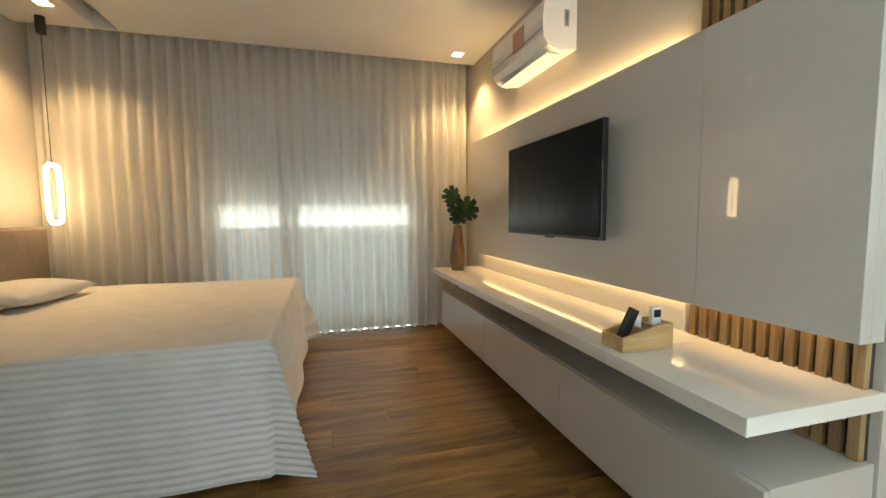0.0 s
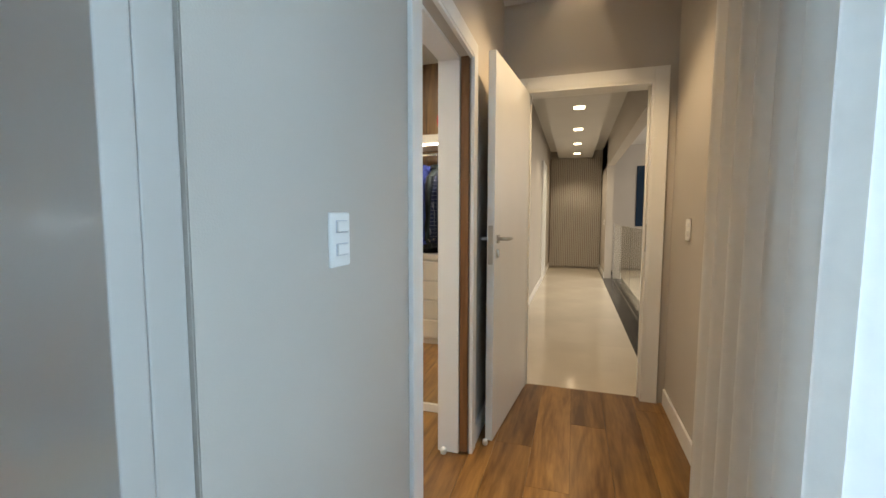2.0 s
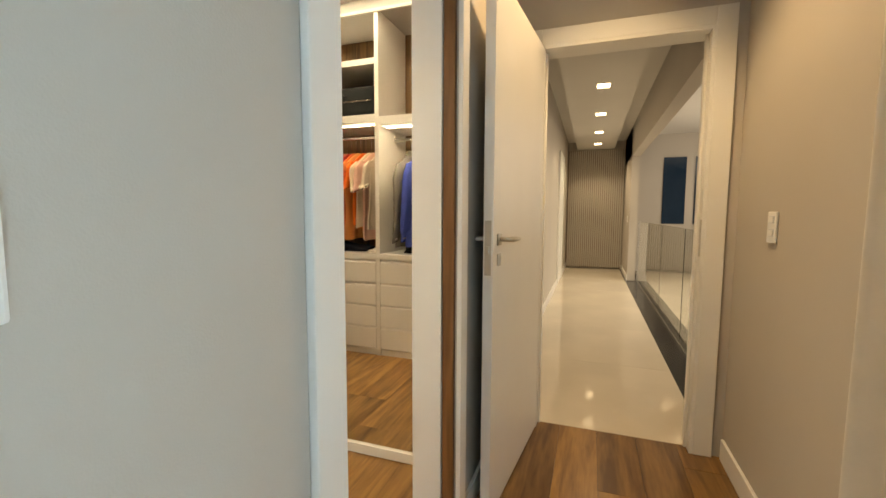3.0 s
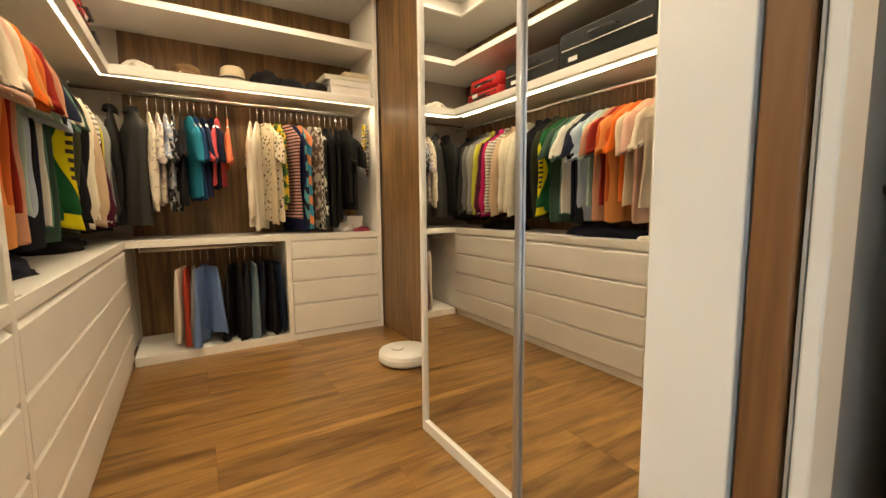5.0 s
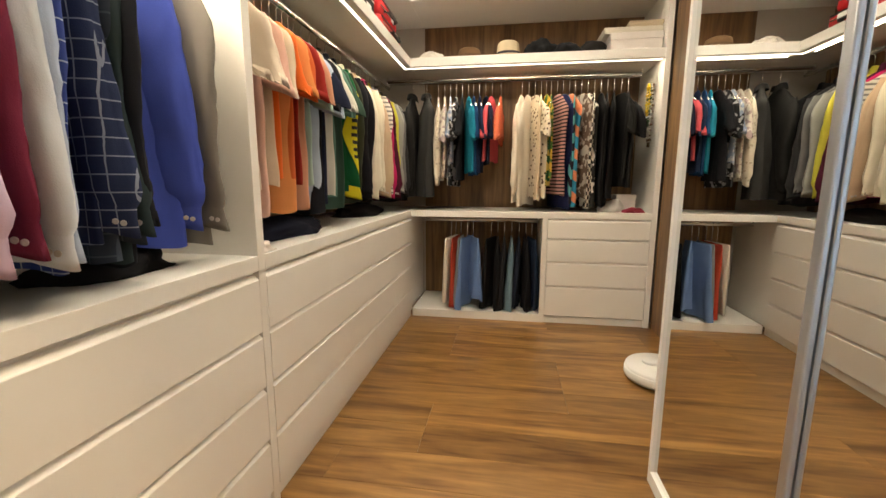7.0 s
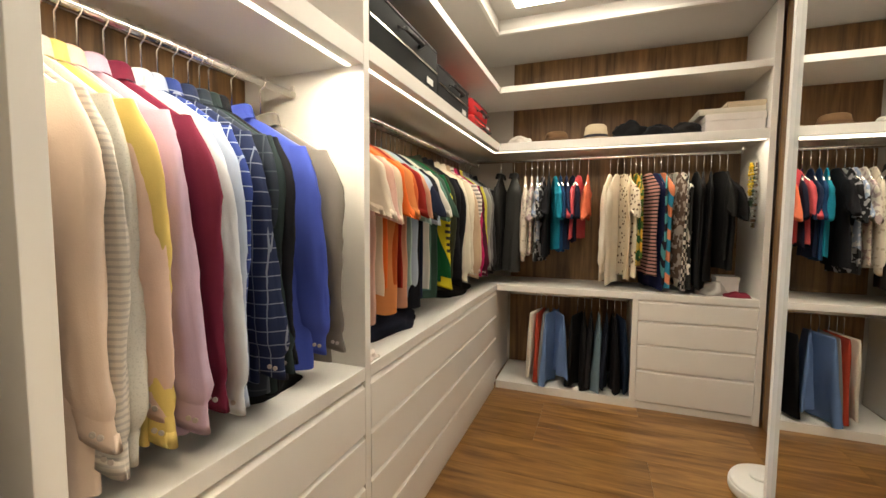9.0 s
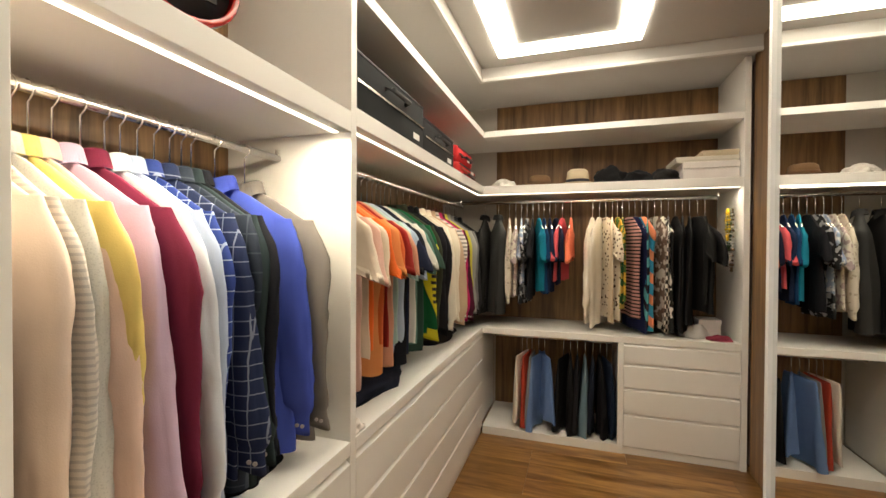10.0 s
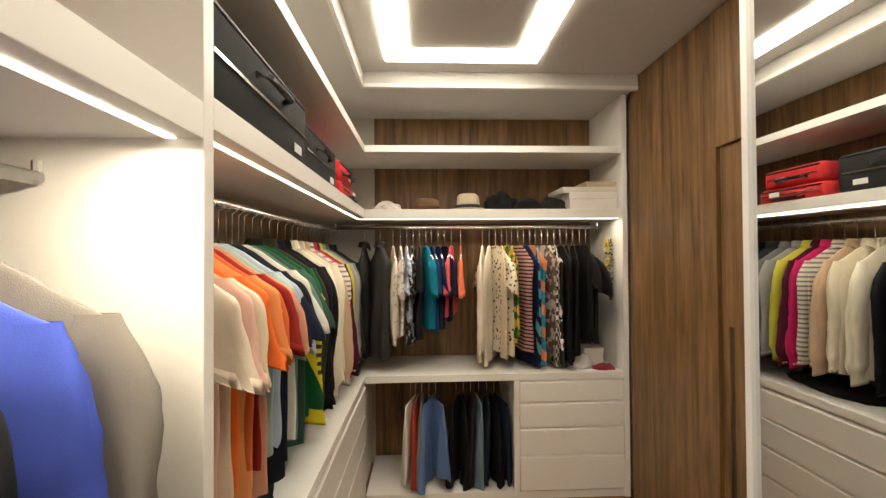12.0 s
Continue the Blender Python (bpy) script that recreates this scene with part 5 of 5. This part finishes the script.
carton(4.60, 4.925, 3.93, 4.25, ZT, ZT + 0.115, (0.72, 0.67, 0.64), 0.03, "white shallow storage box on the shelf")
carton(4.56, 4.925, 3.95, 4.27, ZT + 0.116, ZT + 0.155, (0.66, 0.61, 0.52), 0.015, "flat cream box on top of a white box")
carton(4.72, 4.925, 3.95, 4.21, ZT + 0.156, ZT + 0.192, (0.58, 0.48, 0.33), 0.012, "flat kraft box on a pile of boxes")
carton(4.73, 4.86, 4.03, 4.17, ZC, ZC + 0.125, (0.64, 0.61, 0.58), 0.02, "small whitish carton on the counter")
heap("pouch", 4.83, 3.96, 0.15, 0.09, 0.035, (0.22, 0.03, 0.05), "dark red pouch on the counter", "pouch", 21, ZC)
heap("plastic_wrap", 4.70, 4.04, 0.18, 0.16, 0.085, (0.52, 0.50, 0.48), "crumpled clear wrapping on the counter", "wrapping", 33, ZC)
heap("folded_cloth", 3.17, 2.0, 0.12, 0.13, 0.035, (0.72, 0.66, 0.60), "folded cream cloth on the counter", "cloth", 41, ZC)
heap("dark_bundle", 3.02, 2.42, 0.26, 0.62, 0.075, (0.014, 0.016, 0.028), "dark folded clothes lying on the counter under the T-shirts", "clothes", 51, ZC)
heap("dark_bundle", 2.98, 3.45, 0.26, 0.60, 0.07, (0.016, 0.015, 0.016), "black folded clothes lying on the counter corner", "clothes", 57, ZC)
heap("dark_bundle", 3.02, 1.66, 0.20, 0.30, 0.07, (0.014, 0.014, 0.016), "dark folded bundle under the shirts", "clothes", 48, ZC)

# beads hanging on the end panel
bd = thing("necklace", (4.90, 4.02, 1.70), "strings of yellow and dark beads on a hook", "necklace")
bm = tube(bmesh.new(), [(4.934, 4.02, 1.705), (4.905, 4.02, 1.705), (4.90, 4.02, 1.715)], 0.004, 6)
part("hook", bm, CHROME, bd)
rnd = random.Random(5)
BEADS = [mat("bead", c, 0.25) for c in ((0.62, 0.42, 0.03), (0.03, 0.06, 0.03), (0.45, 0.45, 0.42), (0.10, 0.06, 0.03))]
for s in range(4):
    ln = 0.20 + 0.07 * s
    bm = bmesh.new()
    for k in range(30):
        a = math.tau * k / 30
        bmesh.ops.create_icosphere(bm, subdivisions=1, radius=0.008 + 0.004 * (k % 3 == 0), matrix=Matrix.Translation((4.90 + (s - 1.5) * 0.008, 4.02 + 0.03 * math.sin(a), 1.70 - ln * (1 - math.cos(a)) / 2)))
    part("bead_string", bm, BEADS[s], bd, "", True)


def suitcase(x0, x1, y0, y1, z0, z1, color, label):
    s = thing("suitcase", ((x0 + x1) / 2, (y0 + y1) / 2, z0), label, "suitcase")
    m = mat("case_cloth", color, 0.9, vary=0.15, scale=20, bump=0.4, bscale=200)
    part("shell", boxes((x0, x1, y0, y1, z0 + 0.001, z1), bevel=0.025), m, s, "", True)
    part("zip", boxes((x1 - 0.001, x1 + 0.004, y0 + 0.03, y1 - 0.03, (z0 + z1) / 2 - 0.004, (z0 + z1) / 2 + 0.004)), CHROME, s, "metal zip")
    part("handle", tube(bmesh.new(), [(x1 - 0.002, (y0 + y1) / 2 - 0.10, z1 - 0.07), (x1 + 0.028, (y0 + y1) / 2 - 0.08, z1 - 0.07), (x1 + 0.028, (y0 + y1) / 2 + 0.08, z1 - 0.07), (x1 - 0.002, (y0 + y1) / 2 + 0.10, z1 - 0.07)], 0.010, 8), BLACK, s, "", True)
    part("luggage_tag", boxes((x1 + 0.004, x1 + 0.007, y1 - 0.16, y1 - 0.09, z0 + 0.035, z0 + 0.062), bevel=0.001), PLASTIC, s, "small white luggage tag")
    part("piping", boxes((x1 - 0.012, x1 + 0.002, y0 + 0.02, y1 - 0.02, z1 - 0.020, z1 - 0.010), bevel=0.003), BLACK, s)


ZW = ZS + 0.06
suitcase(2.76, 3.21, 1.975, 2.66, ZW, ZW + 0.225, (0.007, 0.009, 0.010), "large black soft suitcase lying on the long shelf")
suitcase(2.78, 3.19, 2.69, 3.24, ZW, ZW + 0.20, (0.012, 0.012, 0.013), "small black suitcase lying on the long shelf")
suitcase(2.82, 3.21, 3.28, 3.72, ZW, ZW + 0.085, (0.50, 0.02, 0.02), "red case lying on the long shelf")
suitcase(2.84, 3.19, 3.31, 3.70, ZW + 0.087, ZW + 0.20, (0.55, 0.02, 0.025), "bright red bag on a red case")
# a helmet lying on its side, its opening to the aisle
hm = thing("helmet", (3.15, 1.37, 1.881), "red helmet with a black lining on the shelf above the shirts", "helmet")
SHELL_M = pose(3.19, 1.37, 1.881 + 0.121, 0, 84, -12)
for pname, r, m_, lab in (("shell", 0.118, mat("helmet_red", (0.50, 0.018, 0.012), 0.25, coat=0.5), ""), ("lining", 0.104, BLACK, "black padded lining")):
    prof = [(r * math.cos(a), -r * 1.15 * math.sin(a)) for a in [0.06 * k for k in range(26)]]
    if pname == "shell":
        prof = [(0.104, 0.004), (0.112, 0.010), (0.118, 0.004)] + prof
    bm = lathe(bmesh.new(), prof, 28)
    if pname == "lining":
        bm.transform(Matrix.Translation((0, 0, -0.012)))
    else:
        bm.faces.ensure_lookup_table()
        bmesh.ops.delete(bm, geom=[max((f for f in bm.faces if len(f.verts) == 28), key=lambda f: f.calc_center_median().z)], context="FACES_ONLY")
    bm.transform(SHELL_M)
    part(pname, bm, m_, hm, lab, True)
for k in (-1, 0, 1):
    bm = box(bmesh.new(), -0.012, 0.012, -0.07, 0.07, 0.0, 0.004, 0.001)
    bm.transform(SHELL_M @ pose(0.035 * k, 0, -0.011))
    part("pad", bm, DARKGAP, hm, "grey foam pad")

# ---------------- hall ----------------
hs = thing("slatted_wall", (12.05, 0.3, 0), "beige vertical slat cladding closing the hall", "wall cladding")
part("backing", boxes((12.06, 12.098, -0.24, 0.85, 0.02, 2.45)), PANELWOOD, hs)
for k in range(27):
    part("slat", boxes((12.035, 12.059, -0.235 + 0.040 * k, -0.235 + 0.040 * k + 0.031, 0.03, 2.45)), WALL, hs)
rail = thing("glass_railing", (8.0, -0.40, 0), "frameless glass railing along the black granite strip", "railing")
for k in range(4):
    g_ = part("glass_panel", boxes((5.62 + 1.23 * k, 5.62 + 1.23 * k + 1.21, -0.405, -0.393, 0.02, 1.02), bevel=0.001), GLASS, rail)
    g_.visible_shadow = False
part("channel", boxes((5.61, 10.54, -0.41, -0.388, 0.001, 0.019)), CHROME, rail, "slim steel floor channel")
w3 = thing("window_3", (11.0, -3.0, 0), "tall dark windows of the stairwell", "window")
w3["kind"] = "structure"
for k in range(3):
    part("pane", boxes((12.085, 12.098, -1.35 - 0.55 * k, -0.95 - 0.55 * k, 0.95, 2.25)), mat("dusk_glass", (0.012, 0.03, 0.06), 0.08), w3, "dark blue glass pane")
hd = thing("door_4", (10.4, 0.85, 0), "white framed side doorway in the hall", "door")
hd["kind"] = "structure"
part("casing", boxes((9.6, 9.68, 0.835, 0.859, 0, 2.12), (10.45, 10.53, 0.835, 0.859, 0, 2.12), (9.68, 10.45, 0.835, 0.859, 2.04, 2.12), bevel=0.003), TRIM, hd)
part("door_leaf", boxes((9.68, 10.45, 0.845, 0.859, 0.005, 2.04)), TRIM, hd)

# ---------------- floors, piece by piece ----------------
PLANKS = {}


def plank(x0, x1, y0, y1, parent):
    key = (round(x1 - x0, 3), round(y1 - y0, 3))
    if key not in PLANKS:
        PLANKS[key] = mesh_of("plank", box(bmesh.new(), 0, key[0] - 0.0012, 0, key[1] - 0.0012, -0.0055, 0.0, 0.0), FLOORWOOD)
    ob = new("plank", PLANKS[key])
    ob.location = (x0, y0, 0)
    ob.parent = parent


def planks(xa, xb, ya, yb, parent, seed):
    rnd_ = random.Random(seed)
    y = ya
    while y < yb - 0.01:
        y1 = min(y + 0.185, yb)
        x = xa - rnd_.choice((0.0, 0.3, 0.6, 0.9))
        while x < xb - 0.001:
            x1 = x + 1.22
            if min(x1, xb) - max(x, xa) > 0.002:
                plank(max(x, xa), min(x1, xb), y, y1, parent)
            x = x1
        y = y1


FL = bpy.data.objects["floor_bedroom"]
planks(X0, XE + 0.055, YS, YC, FL, 1)
planks(X0, XTV, YC, YN, FL, 2)
planks(XTV + 0.10, 5.02, YC + 0.0005, 4.43, FL, 3)
FH = bpy.data.objects["floor_hall"]
TILE = mesh_of("tile", box(bmesh.new(), 0, 1.074, 0, 1.072, -0.01, 0.0), PORCELAIN)
_x = XE + 0.0565
while _x < 12.0:
    ob = new("tile", TILE)
    ob.location = (_x, -0.2145, 0)
    ob.parent = FH
    _x += 1.0755
TILE2 = mesh_of("tile", box(bmesh.new(), 0, 1.1, 0, 1.3, -0.01, 0.0), PORCELAIN)
for i in range(6):
    for j in range(2):
        ob = new("tile", TILE2)
        ob.location = (5.5 + 1.101 * i, -3.09 + 1.301 * j, -0.019)
        ob.parent = FH
